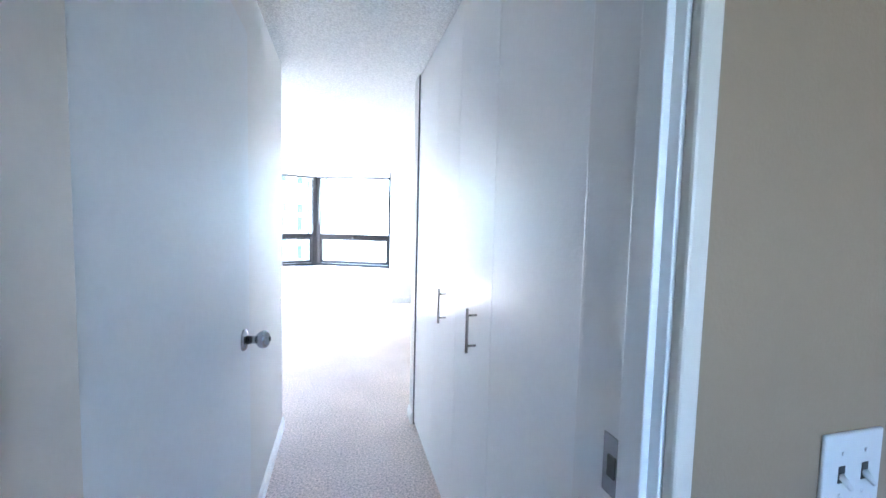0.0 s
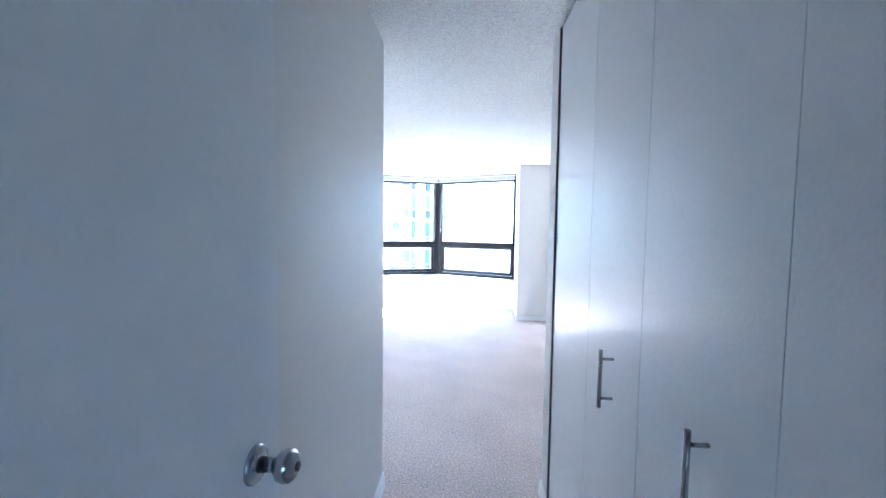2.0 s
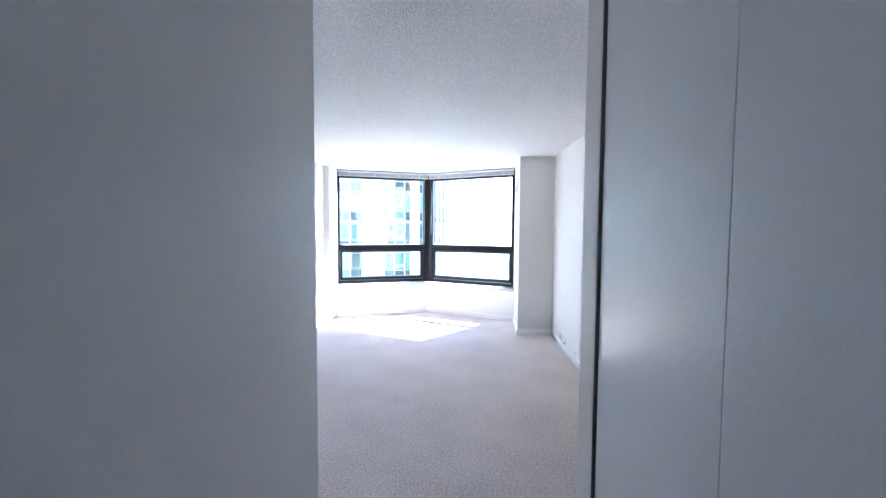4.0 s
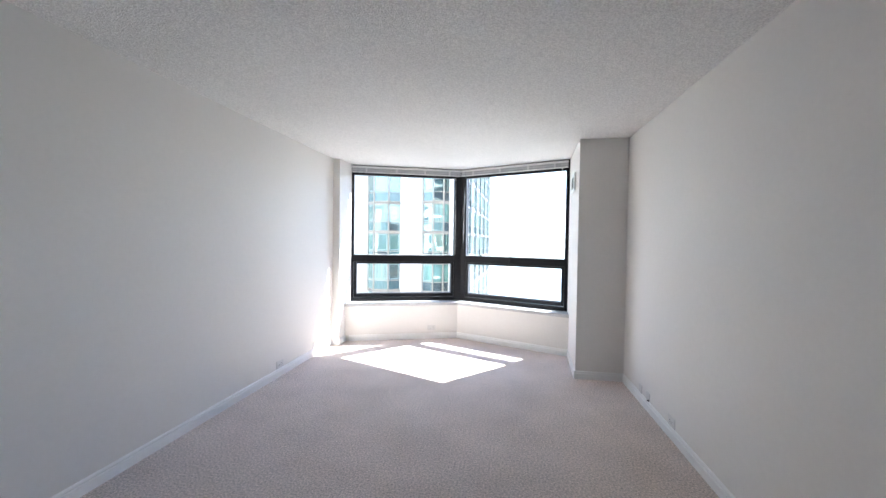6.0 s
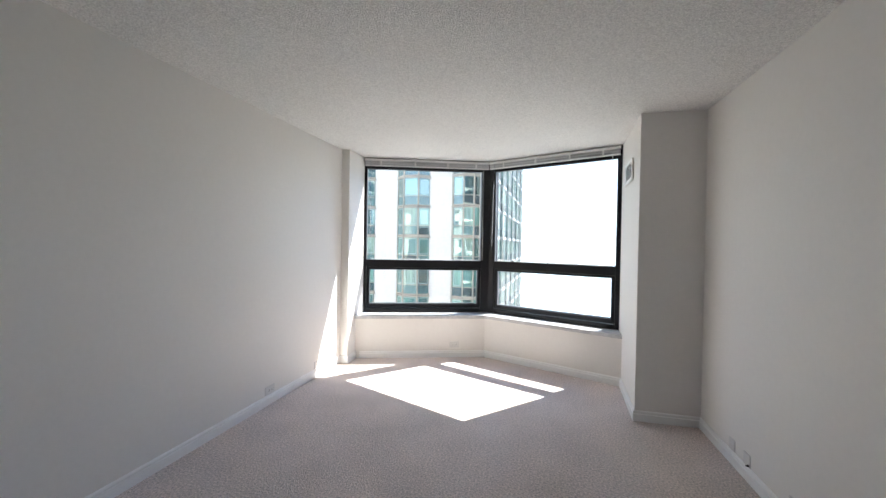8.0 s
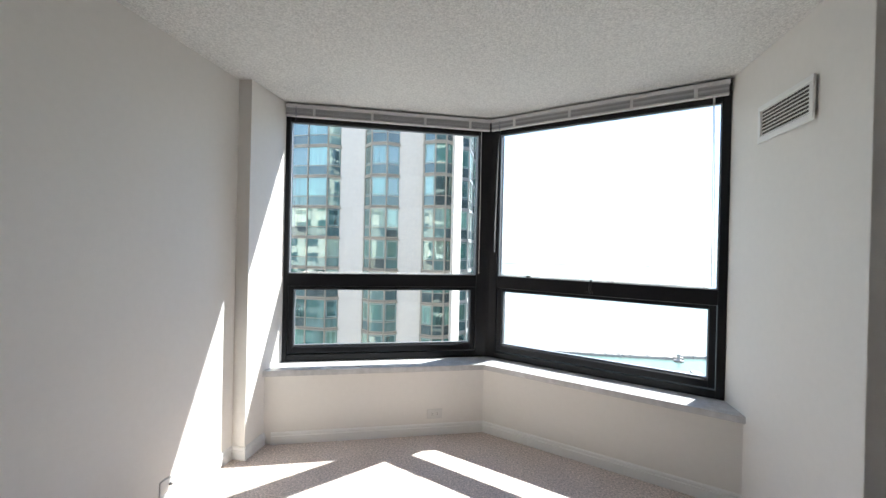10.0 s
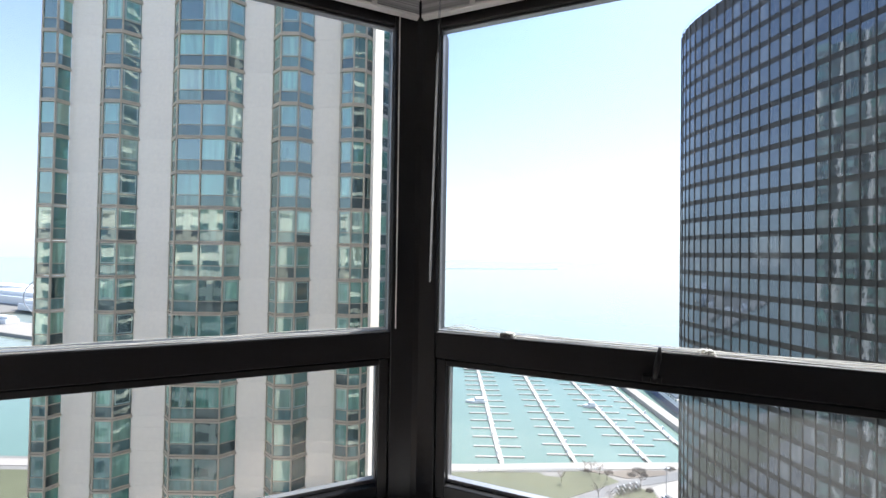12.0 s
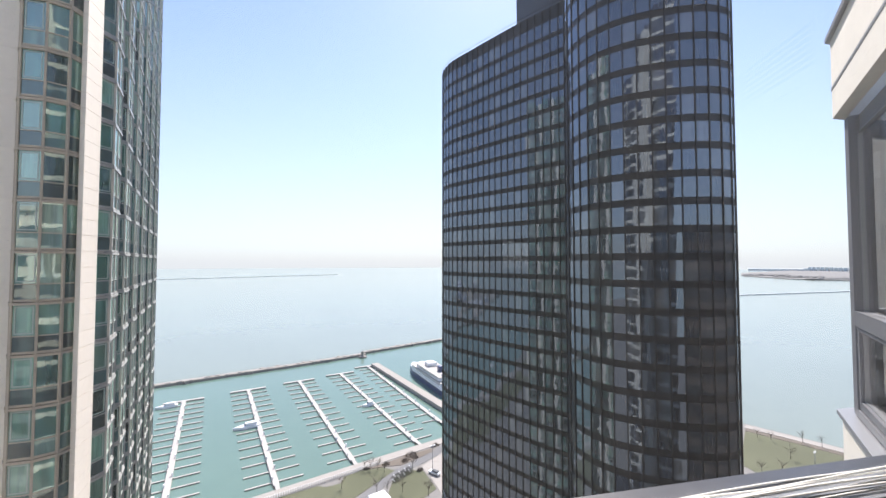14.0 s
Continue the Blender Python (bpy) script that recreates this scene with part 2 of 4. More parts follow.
def lathe(profile, m, sides=24):
    """A turned body: (radius, height) pairs round the z axis, moved by m."""
    bm = bmesh.new()
    rings = [[bm.verts.new(m @ Vector((r * math.cos(a), r * math.sin(a), h))) for a in (2 * math.pi * k / sides for k in range(sides))] for r, h in profile]
    for a, b in zip(rings, rings[1:]):
        for k in range(sides):
            bm.faces.new((a[k], a[(k + 1) % sides], b[(k + 1) % sides], b[k])).smooth = True
    bm.faces.new(rings[0][::-1])
    bm.faces.new(rings[-1])
    return bm


def mesh_of(name, bm, mats):
    me = bpy.data.meshes.new(name)
    bmesh.ops.recalc_face_normals(bm, faces=bm.faces[:])
    bm.to_mesh(me)
    bm.free()
    for m in mats if isinstance(mats, (list, tuple)) else [mats]:
        me.materials.append(m)
    return me


def part(name, bm, mats, parent, label=""):
    ob = new(name, mesh_of(name, bm, mats))
    ob.parent = parent
    return tagged(ob, label)


def whole(name, bm, mats, label, category, group="", kind=""):
    return tagged(new(name, mesh_of(name, bm, mats)), label, category, group, kind)


def thing(name, label, category, group="", kind="", at=(0, 0, 0)):
    ob = new(name)
    ob.empty_display_size = 0.1
    ob.location = at
    return tagged(ob, label, category, group, kind)


def structure(name, bm, mats, label, category):
    return whole(name, bm, mats, label, category, kind="structure")


# ---- plan of the flat ----
H = 2.44
XL, XR = -1.70, 1.73                     # bedroom side walls
HX = 0.90                                # closet front
WL, AP, WR = Vector((-1.62, 5.08)), Vector((-0.118, 5.592)), Vector((1.325, 4.98))   # window line: left end, apex, right end
WALL_BACK = 0.19                         # sill depth inside the window line


def offset_line(d):
    """The window line moved outwards by d, mitred at the apex."""
    a, b = (AP - WL).normalized(), (WR - AP).normalized()
    na, nb = Vector((-a.y, a.x)), Vector((-b.y, b.x))
    bis = (na + nb).normalized()
    return [WL + na * d, AP + bis * (d / bis.dot(na)), WR + nb * d]


def pts(vs):
    return [(v.x, v.y) for v in vs]


inner, outer = offset_line(-WALL_BACK), offset_line(0.07)

structure("wall_west", box(XL - 0.14, -0.12, 0, XL, 5.14, H), WALL, "pale grey painted bedroom side wall, smooth plaster", "wall")
structure("wall_east", box(XR, -0.11, 0, XR + 0.14, 5.02, H), WALL, "pale grey painted bedroom side wall, smooth plaster", "wall")
structure("wall_pilaster", box(XL, 4.69, 0, -1.608, 5.15, H, bevel=0.003), WALL, "shallow painted wall pilaster beside the bay window", "wall")
structure("wall_column", prism([(1.262, 4.01), (XR, 4.01), (XR, 5.04), (1.332, 5.04)], 0, H, bevel=0.003), WALL, "boxed painted column beside the bay window", "column")
structure("wall_hall_west", box(-0.12, -2.24, 0, 0, 0, H, bevel=0.003), WALL, "pale painted wall of the entry passage", "wall")
structure("wall_south_west", box(XL - 0.14, -0.12, 0, -0.12, 0, H), WALL, "pale painted bedroom wall behind the passage", "wall")
structure("wall_closet_post", box(HX - 0.015, -0.1355, 0, XR, 0, H, bevel=0.003), WALL, "painted wall end beside the closet", "wall")
structure("wall_closet_back", box(1.52, -2.24, 0, 1.62, -0.1355, H), WALL, "plain wall at the back of the closet", "wall")
far_in = [inner[0] + (inner[0] - inner[1]) * 0.12, inner[1], inner[2] + (inner[2] - inner[1]) * 0.12]
far_out = [outer[0] + (outer[0] - outer[1]) * 0.12, outer[1], outer[2] + (outer[2] - outer[1]) * 0.12]
structure("wall_bay", prism(pts(far_in) + pts(far_out[::-1]), -0.30, 0.475), WALL, "low painted wall under the bay window", "wall")
bm = add_prism(bmesh.new(), [(XL - 0.14, -0.12), (XR + 0.14, -0.12), (XR + 0.14, 5.0), *pts(offset_line(0.055)[::-1]), (XL - 0.14, 5.1)], H, H + 0.12)
add_box(bm, -1.2, -5.0, H, 2.2, -0.12, H + 0.12)
structure("ceiling", bm, CEIL, "white textured popcorn ceiling", "ceiling")
bm = add_prism(bmesh.new(), [(XL - 0.14, -0.12), (XR + 0.14, -0.12), (XR + 0.14, 5.0), *pts(offset_line(-0.1)[::-1]), (XL - 0.14, 5.0)], -0.12, 0)
add_box(bm, -1.2, -5.0, -0.12, 2.2, -0.12, 0)
structure("floor", bm, CARPET, "beige cut-pile wall-to-wall carpet", "carpet")

# passage door wall and the vestibule behind it
DX0, DX1, DH = 0.09, 0.75, 2.05
bm = bmesh.new()
add_box(bm, -1.2, -2.40, 0, DX0 - 0.02, -2.24, H)
add_box(bm, DX1 + 0.02, -2.40, 0, 2.2, -2.24, H)
add_box(bm, DX0 - 0.02, -2.40, DH + 0.02, DX1 + 0.02, -2.24, H)
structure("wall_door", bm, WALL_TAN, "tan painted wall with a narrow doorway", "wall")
# opening in this unseen wall is added to let fill light in
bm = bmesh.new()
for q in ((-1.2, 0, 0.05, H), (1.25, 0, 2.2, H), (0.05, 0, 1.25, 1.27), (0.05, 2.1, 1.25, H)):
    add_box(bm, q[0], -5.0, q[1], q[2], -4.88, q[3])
structure("wall_vestibule_south", bm, WALL_TAN, "tan painted wall with an added window opening", "wall")
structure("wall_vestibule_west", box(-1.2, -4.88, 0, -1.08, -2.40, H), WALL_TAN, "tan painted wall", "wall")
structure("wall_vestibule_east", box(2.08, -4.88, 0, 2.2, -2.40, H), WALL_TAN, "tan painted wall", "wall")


# ---- bay window ----
def window_unit(name, p0, p1, z_sill, hinge_side, finish=None, upper=None, lower=None):
    """One bay light: upper fixed pane, lower hopper sash. Local x along the frame, y outwards."""
    finish, upper, lower = finish or FRAME, upper or GLASS, lower or GLASS
    d = p1 - p0
    length = d.length
    root = thing(name, "black aluminium window with a fixed pane over a low hopper sash", "window", kind="structure")
    m = Matrix.Translation((p0.x, p0.y, 0)) @ Matrix.Rotation(math.atan2(d.y, d.x), 4, "Z")
    root.matrix_world = m
    zb, zt = z_sill, 2.415
    s0, s1 = (0.045, 0.095) if hinge_side == "apex_right" else (0.078, 0.045)
    t0, t1, u0 = 1.058, 1.172, 0.617
    bm = bmesh.new()
    for x0, x1 in ((0, s0), (length - s1, length)):
        add_box(bm, x0, 0, zb, x1, 0.085, zt)
    add_box(bm, s0, 0.006, 2.305, length - s1, 0.036, zt)
    add_box(bm, s0, 0.0, zb, length - s1, 0.085, 0.565)
    add_box(bm, s0, 0.004, t0 + 0.02, length - s1, 0.085, t1)
    part("window_frame", bevelled(bm, 0.003, 1), finish, root)
    bm = bmesh.new()                     # hopper sash, a little proud of its frame
    g = 0.004
    for q in ((s0 + g, u0 - 0.045, s0 + 0.04, t0 + 0.017), (length - s1 - 0.04, u0 - 0.045, length - s1 - g, t0 + 0.017)):
        add_box(bm, q[0], 0.008, q[1], q[2], 0.078, q[3])
    add_box(bm, s0 + 0.04, 0.008, u0 - 0.045, length - s1 - 0.04, 0.078, u0)
    add_box(bm, s0 + 0.04, 0.008, t0 - 0.006, length - s1 - 0.04, 0.078, t0 + 0.017)
    part("sash", bevelled(bm, 0.003, 1), finish, root)
    for nm, x0, z0, x1, z1, y, w in (("upper", s0, t1, length - s1, 2.305, 0.034, 0.006), ("lower", s0 + 0.04, u0, length - s1 - 0.04, t0 - 0.006, 0.05, 0.006)):
        bm = bmesh.new()                 # glazing bead round the pane
        add_box(bm, x0, y - 0.012, z0, x0 + w, y + 0.012, z1)
        add_box(bm, x1 - w, y - 0.012, z0, x1, y + 0.012, z1)
        rise = w if nm == "upper" else 0.013
        add_box(bm, x0 + w, y - 0.012, z0, x1 - w, y + 0.012, z0 + rise)
        if nm == "upper":                # pale ledge on the transom
            add_box(bm, x0 + w, 0.007, z0, x1 - w, y - 0.0125, z0 + 0.0022)
        add_box(bm, x0 + w, y - 0.012, z1 - w, x1 - w, y + 0.012, z1)
        part("glazing_bead", bm, GASKET, root)
        bm, y0, y1 = bmesh.new(), y + 0.0125, 0.086 if nm == "upper" else 0.0785     # grey metal returns outside the pane
        add_box(bm, x0, y0, z0, x0 + 0.005, y1, z1)
        add_box(bm, x1 - 0.005, y0, z0, x1, y1, z1)
        add_box(bm, x0 + 0.005, y0, z0, x1 - 0.005, y1, z0 + 0.004)
        part("outer_return", bm, RETURN if finish is FRAME else OUTFRAME, root, "grey metal outer return")
        pane = part("pane", box(x0 + w, y - 0.003, z0 + w, x1 - w, y + 0.003, z1 - w), upper if nm == "upper" else lower, root, "window glass with a film of dust")
        pane.visible_shadow = False
    return root, m, length


_, ML, LEN_L = window_unit("window_1", WL, AP, 0.515, "apex_right")
_, MR, LEN_R = window_unit("window_2", AP, WR, 0.515, "apex_left", upper=HAZED, lower=DUSTY)
structure("trim_corner_post", box(-0.022, -0.004, 0.515, 0.022, 0.09, 2.415, Matrix.Translation((AP.x, AP.y, 0)) @ Matrix.Rotation(-0.037, 4, "Z"), bevel=0.004), FRAME,
          "black aluminium corner post between the two window lights", "window frame")
sill_in = offset_line(-WALL_BACK - 0.022)
sill_out = offset_line(0.02)
for row in (sill_in, sill_out):
    row[0], row[2] = row[0] - (AP - WL).normalized() * 0.085, row[2] + (WR - AP).normalized() * 0.10
for k in (0, 1):
    structure("window_sill_%d" % (k + 1), prism([tuple(sill_in[k]), tuple(sill_in[k + 1]), tuple(sill_out[k + 1]), tuple(sill_out[k])], 0.475, 0.514, bevel=0.003), MARBLE,
              "white veined marble window sill", "window sill")
structure("wall_bay_head", prism(pts(offset_line(0.012)) + pts(offset_line(0.05)[::-1]), 2.415, H), FRAME, "dark head above the window frames", "window frame")


# ---- blinds, drawn up under the ceiling ----
def mini_blind(m, length, group):
    root = thing("mini_blind", "white mini blind drawn up tight at the window head", "blind", group)
    root.matrix_world = m
    x0, x1 = 0.012, length - 0.012
    part("headrail", box(x0, -0.034, 2.398, x1, -0.004, 2.424, bevel=0.003), BLINDW, root)
    for k in range(15):
        z = 2.396 - k * 0.0034
        sag = 0.0015 * math.sin(k * 2.1)
        part("slat", box(x0 + 0.006 + sag, -0.033, z - 0.0022, x1 - 0.006 + sag, -0.006, z), BLIND, root)
    part("bottom_rail", box(x0 + 0.004, -0.034, 2.333, x1 - 0.004, -0.006, 2.3445, bevel=0.003), BLINDW, root)
    for f in (0.13, 0.40, 0.66, 0.89):
        x = x0 + f * (x1 - x0)
        part("ladder_clip", bevelled(add_box(bmesh.new(), x - 0.010, -0.040, 2.330, x + 0.010, -0.035, 2.402), 0.0015, 1), BLINDW, root)
    return root


blind_l = mini_blind(ML, LEN_L, "blinds at the bay window")
blind_r = mini_blind(MR, LEN_R, "blinds at the bay window")


def hanging(parent_blind, name, x, z0, z1, r, mat, lean=0.0, y=-0.02):
    bm = tube([(x + lean * s, y - 0.004 * math.sin(s * 3), z0 + (z1 - z0) * s) for s in (0, 0.25, 0.5, 0.75, 1)], r, 8)
    return part(name, bm, mat, parent_blind)


hanging(blind_r, "tilt_wand", 0.095, 2.40, 1.36, 0.0045, ACRYLIC, -0.022, -0.045)
hanging(blind_r, "lift_cord", 1.475, 2.40, 1.19, 0.0022, CORD, 0.012, -0.024)
hanging(blind_r, "lift_cord", 1.480, 2.40, 1.19, 0.0022, CORD, 0.020, -0.028)
hanging(blind_l, "tilt_wand", 0.090, 2.40, 1.36, 0.004, ACRYLIC, 0.006, -0.05)
hanging(blind_l, "lift_cord", LEN_L - 0.088, 2.40, 1.19, 0.0022, CORD, 0.004, -0.024)


def cord_bundle(m, x0, x1, group, strands, wobble, seed, knots):
    """Surplus blind cord lying along the top of the transom."""
    rnd = random.Random(seed)
    root = thing("blind_cord", "loose white blind cords lying along the window transom", "cord", group)
    root.matrix_world = m
    for s in range(strands):
        ph, dep = rnd.uniform(0, 6), 0.014 + 0.040 * s / max(1, strands - 1)
        steps = 40
        p = []
        for i in range(steps + 1):
            f = i / steps
            near = max(0.0, 1 - f * 6) if s % 2 else 0.0
            z = 1.1745 + 0.0035 * (s % 3) + 0.004 * abs(math.sin(f * 9 + ph)) + 0.02 * near * abs(math.sin(f * 30 + ph))
            p.append((x0 + (x1 - x0) * f + rnd.uniform(-0.002, 0.002), dep + wobble * math.sin(f * 7 + ph) + 0.018 * near * math.sin(f * 40 + ph), z))
        part("strand", tube(p, 0.0014, 6), CORD, root)
    for x in knots:
        bm = bmesh.new()
        for i in range(5):
            add_tube(bm, [(x + 0.012 * math.cos(a + i) + 0.006 * i - 0.01, 0.022 + 0.012 * math.sin(a * 2 + i), 1.182 + 0.007 * math.sin(a + 2 * i)) for a in (k * 0.7 for k in range(10))], 0.0023, 6)
        part("knot", bm, CORD, root)
    return root


cord_bundle(MR, 0.11, 1.47, "cords of the bay blinds", 7, 0.006, 3, (0.345, 0.93))
cord_bundle(ML, 0.10, LEN_L - 0.11, "cords of the bay blinds", 3, 0.004, 5, (0.17,))
tassel = whole("cord_tassel", lathe([(0.003, 0), (0.008, 0.004), (0.009, 0.02), (0.006, 0.034), (0.002, 0.036)], MR @ Matrix.Translation((0.315, 0.016, 1.181)) @ Matrix.Rotation(1.5, 4, "Y"), 12), SOCKET,
               "small dark cord tassel on the window transom", "cord tassel")


# hopper lever on the transom
def lever(m, x):
    root = thing("window_lever", "black lever latch standing up on the window transom", "latch")
    root.matrix_world = m
    part("base_plate", box(x - 0.03, -0.012, 1.082, x + 0.022, 0.0038, 1.104, bevel=0.004), FRAME, root)
    part("pivot", lathe([(0.009, 0), (0.009, 0.016), (0.006, 0.018)], Matrix.Translation((x, -0.010, 1.094)) @ Matrix.Rotation(math.pi / 2, 4, "X"), 14), FRAME, root)
    bm = add_tube(bmesh.new(), [(x, -0.02, 1.09), (x + 0.004, -0.026, 1.13), (x + 0.010, -0.028, 1.165), (x + 0.014, -0.024, 1.195)], [0.006, 0.008, 0.0085, 0.004], 10)
    part("handle", bm, FRAME, root, "worn black lever handle")
    return root


lever(MR, 0.788)


# ---- entry passage: open door, closet, frame ----
def knob_set(parent, m):
    part("rosette", lathe([(0.034, 0), (0.034, 0.004), (0.030, 0.009), (0.016, 0.012)], m, 28), STEEL, parent)
    part("door_knob", lathe([(0.014, 0.010), (0.012, 0.034), (0.016, 0.040), (0.025, 0.047), (0.0285, 0.058), (0.027, 0.068), (0.020, 0.075), (0.009, 0.078)], m, 28), STEEL, parent, "brushed steel round knob")
    part("key_cylinder", lathe([(0.008, 0.078), (0.008, 0.0805), (0.006, 0.081)], m, 16), SOCKET, parent)


door = thing("passage_door", "white gloss slab door standing open against the passage wall", "door")
part("leaf", box(0.05, -2.2165, 0.012, 0.087, -1.345, 2.035, bevel=0.002), LEAF, door)
knob_set(door, Matrix.Translation((0.087, -1.435, 1.05)) @ Matrix.Rotation(math.pi / 2, 4, "Y"))
for z in (0.25, 1.02, 1.80):
    part("hinge", lathe([(0.006, 0), (0.007, 0.002), (0.007, 0.088), (0.006, 0.09)], Matrix.Translation((0.050, -2.2125, z)), 12), STEEL, door)

frame_root = thing("door_1", "white painted steel door frame of the passage", "door frame", kind="structure")
for x0, x1 in ((DX0 - 0.02, DX0), (DX1, DX1 + 0.02)):
    part("jamb", box(x0, -2.40, 0, x1, -2.217 if x0 < 0.5 else -2.24, DH, bevel=0.002), WARM_TRIM if x0 < 0.5 else TRIM, frame_root)
part("jamb_head", box(DX0 - 0.02, -2.40, DH, DX1 + 0.02, -2.24, DH + 0.02), TRIM, frame_root)
part("stop", box(DX1 - 0.012, -2.385, 0, DX1, -2.345, DH, bevel=0.002), TRIM, frame_root)
part("stop", box(DX0, -2.385, 0, DX0 + 0.010, -2.345, DH, bevel=0.002), TRIM, frame_root)
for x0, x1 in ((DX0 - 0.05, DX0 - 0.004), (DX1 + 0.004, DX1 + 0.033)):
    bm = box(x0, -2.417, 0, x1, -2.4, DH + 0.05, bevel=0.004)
    part("casing", bm, WARM_TRIM, frame_root)
part("casing", box(DX0 - 0.004, -2.416, DH + 0.004, DX1 + 0.004, -2.4, DH + 0.05, bevel=0.004), TRIM, frame_root)
part("casing", box(DX1 + 0.004, -2.239, 0, HX - 0.004, -2.226, DH + 0.05, bevel=0.004), TRIM, frame_root)
strike = part("strike_plate", box(DX1 - 0.0025, -2.342, 1.065, DX1 + 0.0, -2.306, 1.150, bevel=0.001), STEEL, frame_root, "steel strike plate")
part("strike_hole", box(DX1 - 0.004, -2.331, 1.092, DX1 - 0.002, -2.317, 1.122), SOCKET, strike)

closet = thing("bifold_closet", "white gloss bifold closet doors with bar handles, closed", "closet")
edges = (-0.145, -0.675, -1.09, -1.518, -2.04)
for a, b in zip(edges, edges[1:]):
    panel = part("door_panel", box(HX - 0.005, b + 0.0007, 0.018, HX + 0.027, a - 0.0007, 2.425, bevel=0.001), DOOR, closet)
    if b in (-1.09, -1.518):
        y = -0.92 if b == -1.09 else -1.37
        part("handle", tube([(HX - 0.043, y, 0.938), (HX - 0.043, y, 1.112)], 0.006, 12), STEEL, panel, "brushed steel bar handle")
        for z in (0.965, 1.085):
            part("handle_post", tube([(HX - 0.005, y, z), (HX - 0.043, y, z)], 0.0042, 10), STEEL, panel)
# dark strip: shade on the post's side face is put into its colour
part("shaded_side_channel", box(HX - 0.013, -0.1405, 0, HX + 0.02, -0.136, 2.43), DARKGAP, closet, "dark side channel carrying the shade of the post's side face")
part("head_track", box(HX + 0.004, -2.04, 2.427, HX + 0.03, -0.145, 2.44), DARKGAP, closet)
structure("wall_closet_end", box(HX - 0.003, -2.24, 0, 1.52, -2.0395, H), TRIM, "painted wall end of the closet", "wall")


# ---- wall plates ----
def plate(name, m, w, h, label, category, toggles=0, sockets=0, jack=None, group=""):
    """Local x across, z up, y out of the wall."""
    root = thing(name, label, category, group)
    root.matrix_world = m
    part("cover", bevelled(add_box(bmesh.new(), -w / 2, 0, -h / 2, w / 2, 0.006, h / 2), 0.0035, 2), PLASTIC, root)
    for k in range(toggles):
        x = (k - (toggles - 1) / 2) * 0.046
        part("toggle_slot", box(x - 0.006, 0.005, -0.012, x + 0.006, 0.0068, 0.012), SOCKET, root)
        part("toggle", tube([(x, 0.005, -0.001), (x, 0.011, -0.006), (x, 0.019, -0.014)], [0.005, 0.0045, 0.003], 8), PLASTIC, root)
        for z in (-0.03, 0.03):
            part("screw", lathe([(0.003, 0), (0.0025, 0.001)], Matrix.Translation((x, 0.0061, z)) @ Matrix.Rotation(-math.pi / 2, 4, "X"), 10), PLASTIC, root)
    for k in range(sockets):
        x = (k - (sockets - 1) / 2) * 0.039
        sock = part("socket", bevelled(add_box(bmesh.new(), x - 0.015, 0.005, -0.016, x + 0.015, 0.0085, 0.016), 0.003, 1), PLASTIC, root)
        for dz in (-0.006, 0.006):
            part("slot", box(x - 0.006, 0.008, dz - 0.0013, x + 0.004, 0.0092, dz + 0.0013), SOCKET, sock)
    if jack:
        part("jack", lathe([(0.007, 0), (0.007, 0.006), (0.0045, 0.007), (0.0045, 0.016)], Matrix.Translation((jack[0], 0.005, jack[1])) @ Matrix.Rotation(-math.pi / 2, 4, "X"), 12), SOCKET, root)
    return root


def on_wall(x, y, z, normal_deg):
    """Pose of a plate whose outward normal points normal_deg from +y, clockwise from above."""
    return Matrix.Translation((x, y, z)) @ Matrix.Rotation(radians(-normal_deg), 4, "Z")


plate("light_switch", on_wall(1.074, -2.40, 1.105, 180), 0.116, 0.116, "white double toggle light switch on a tan wall", "light switch", toggles=2)
plate("power_outlet", on_wall(XL, 3.49, 0.122, 90), 0.116, 0.074, "white duplex outlet set sideways above the baseboard", "outlet", sockets=2, group="outlets round the bedroom")
plate("cable_plate", on_wall(XL, 4.22, 0.122, 90), 0.116, 0.074, "white cover plate with a small jack above the baseboard", "wall plate", jack=(0, -0.001))
plate("power_outlet", on_wall(XR, 2.89, 0.1205, 270), 0.116, 0.074, "white duplex outlet set sideways above the baseboard", "outlet", sockets=2, group="outlets round the bedroom")
plate("cable_plate", on_wall(XR, 3.34, 0.1205, 270), 0.074, 0.074, "white cover plate with a dark cable stub", "wall plate", jack=(-0.026, -0.026))
plate("blank_plate", on_wall(XR, 3.52, 0.1205, 270), 0.074, 0.074, "small blank white cover plate above the baseboard", "wall plate")
la = math.degrees(math.atan2((AP - WL).y, (AP - WL).x))
pa = Vector(inner[0]).lerp(Vector(inner[1]), 0.755)
plate("power_outlet", on_wall(pa.x, pa.y, 0.155, 180 - la), 0.116, 0.074, "white duplex outlet set sideways under the window", "outlet", sockets=2, group="outlets round the bedroom")


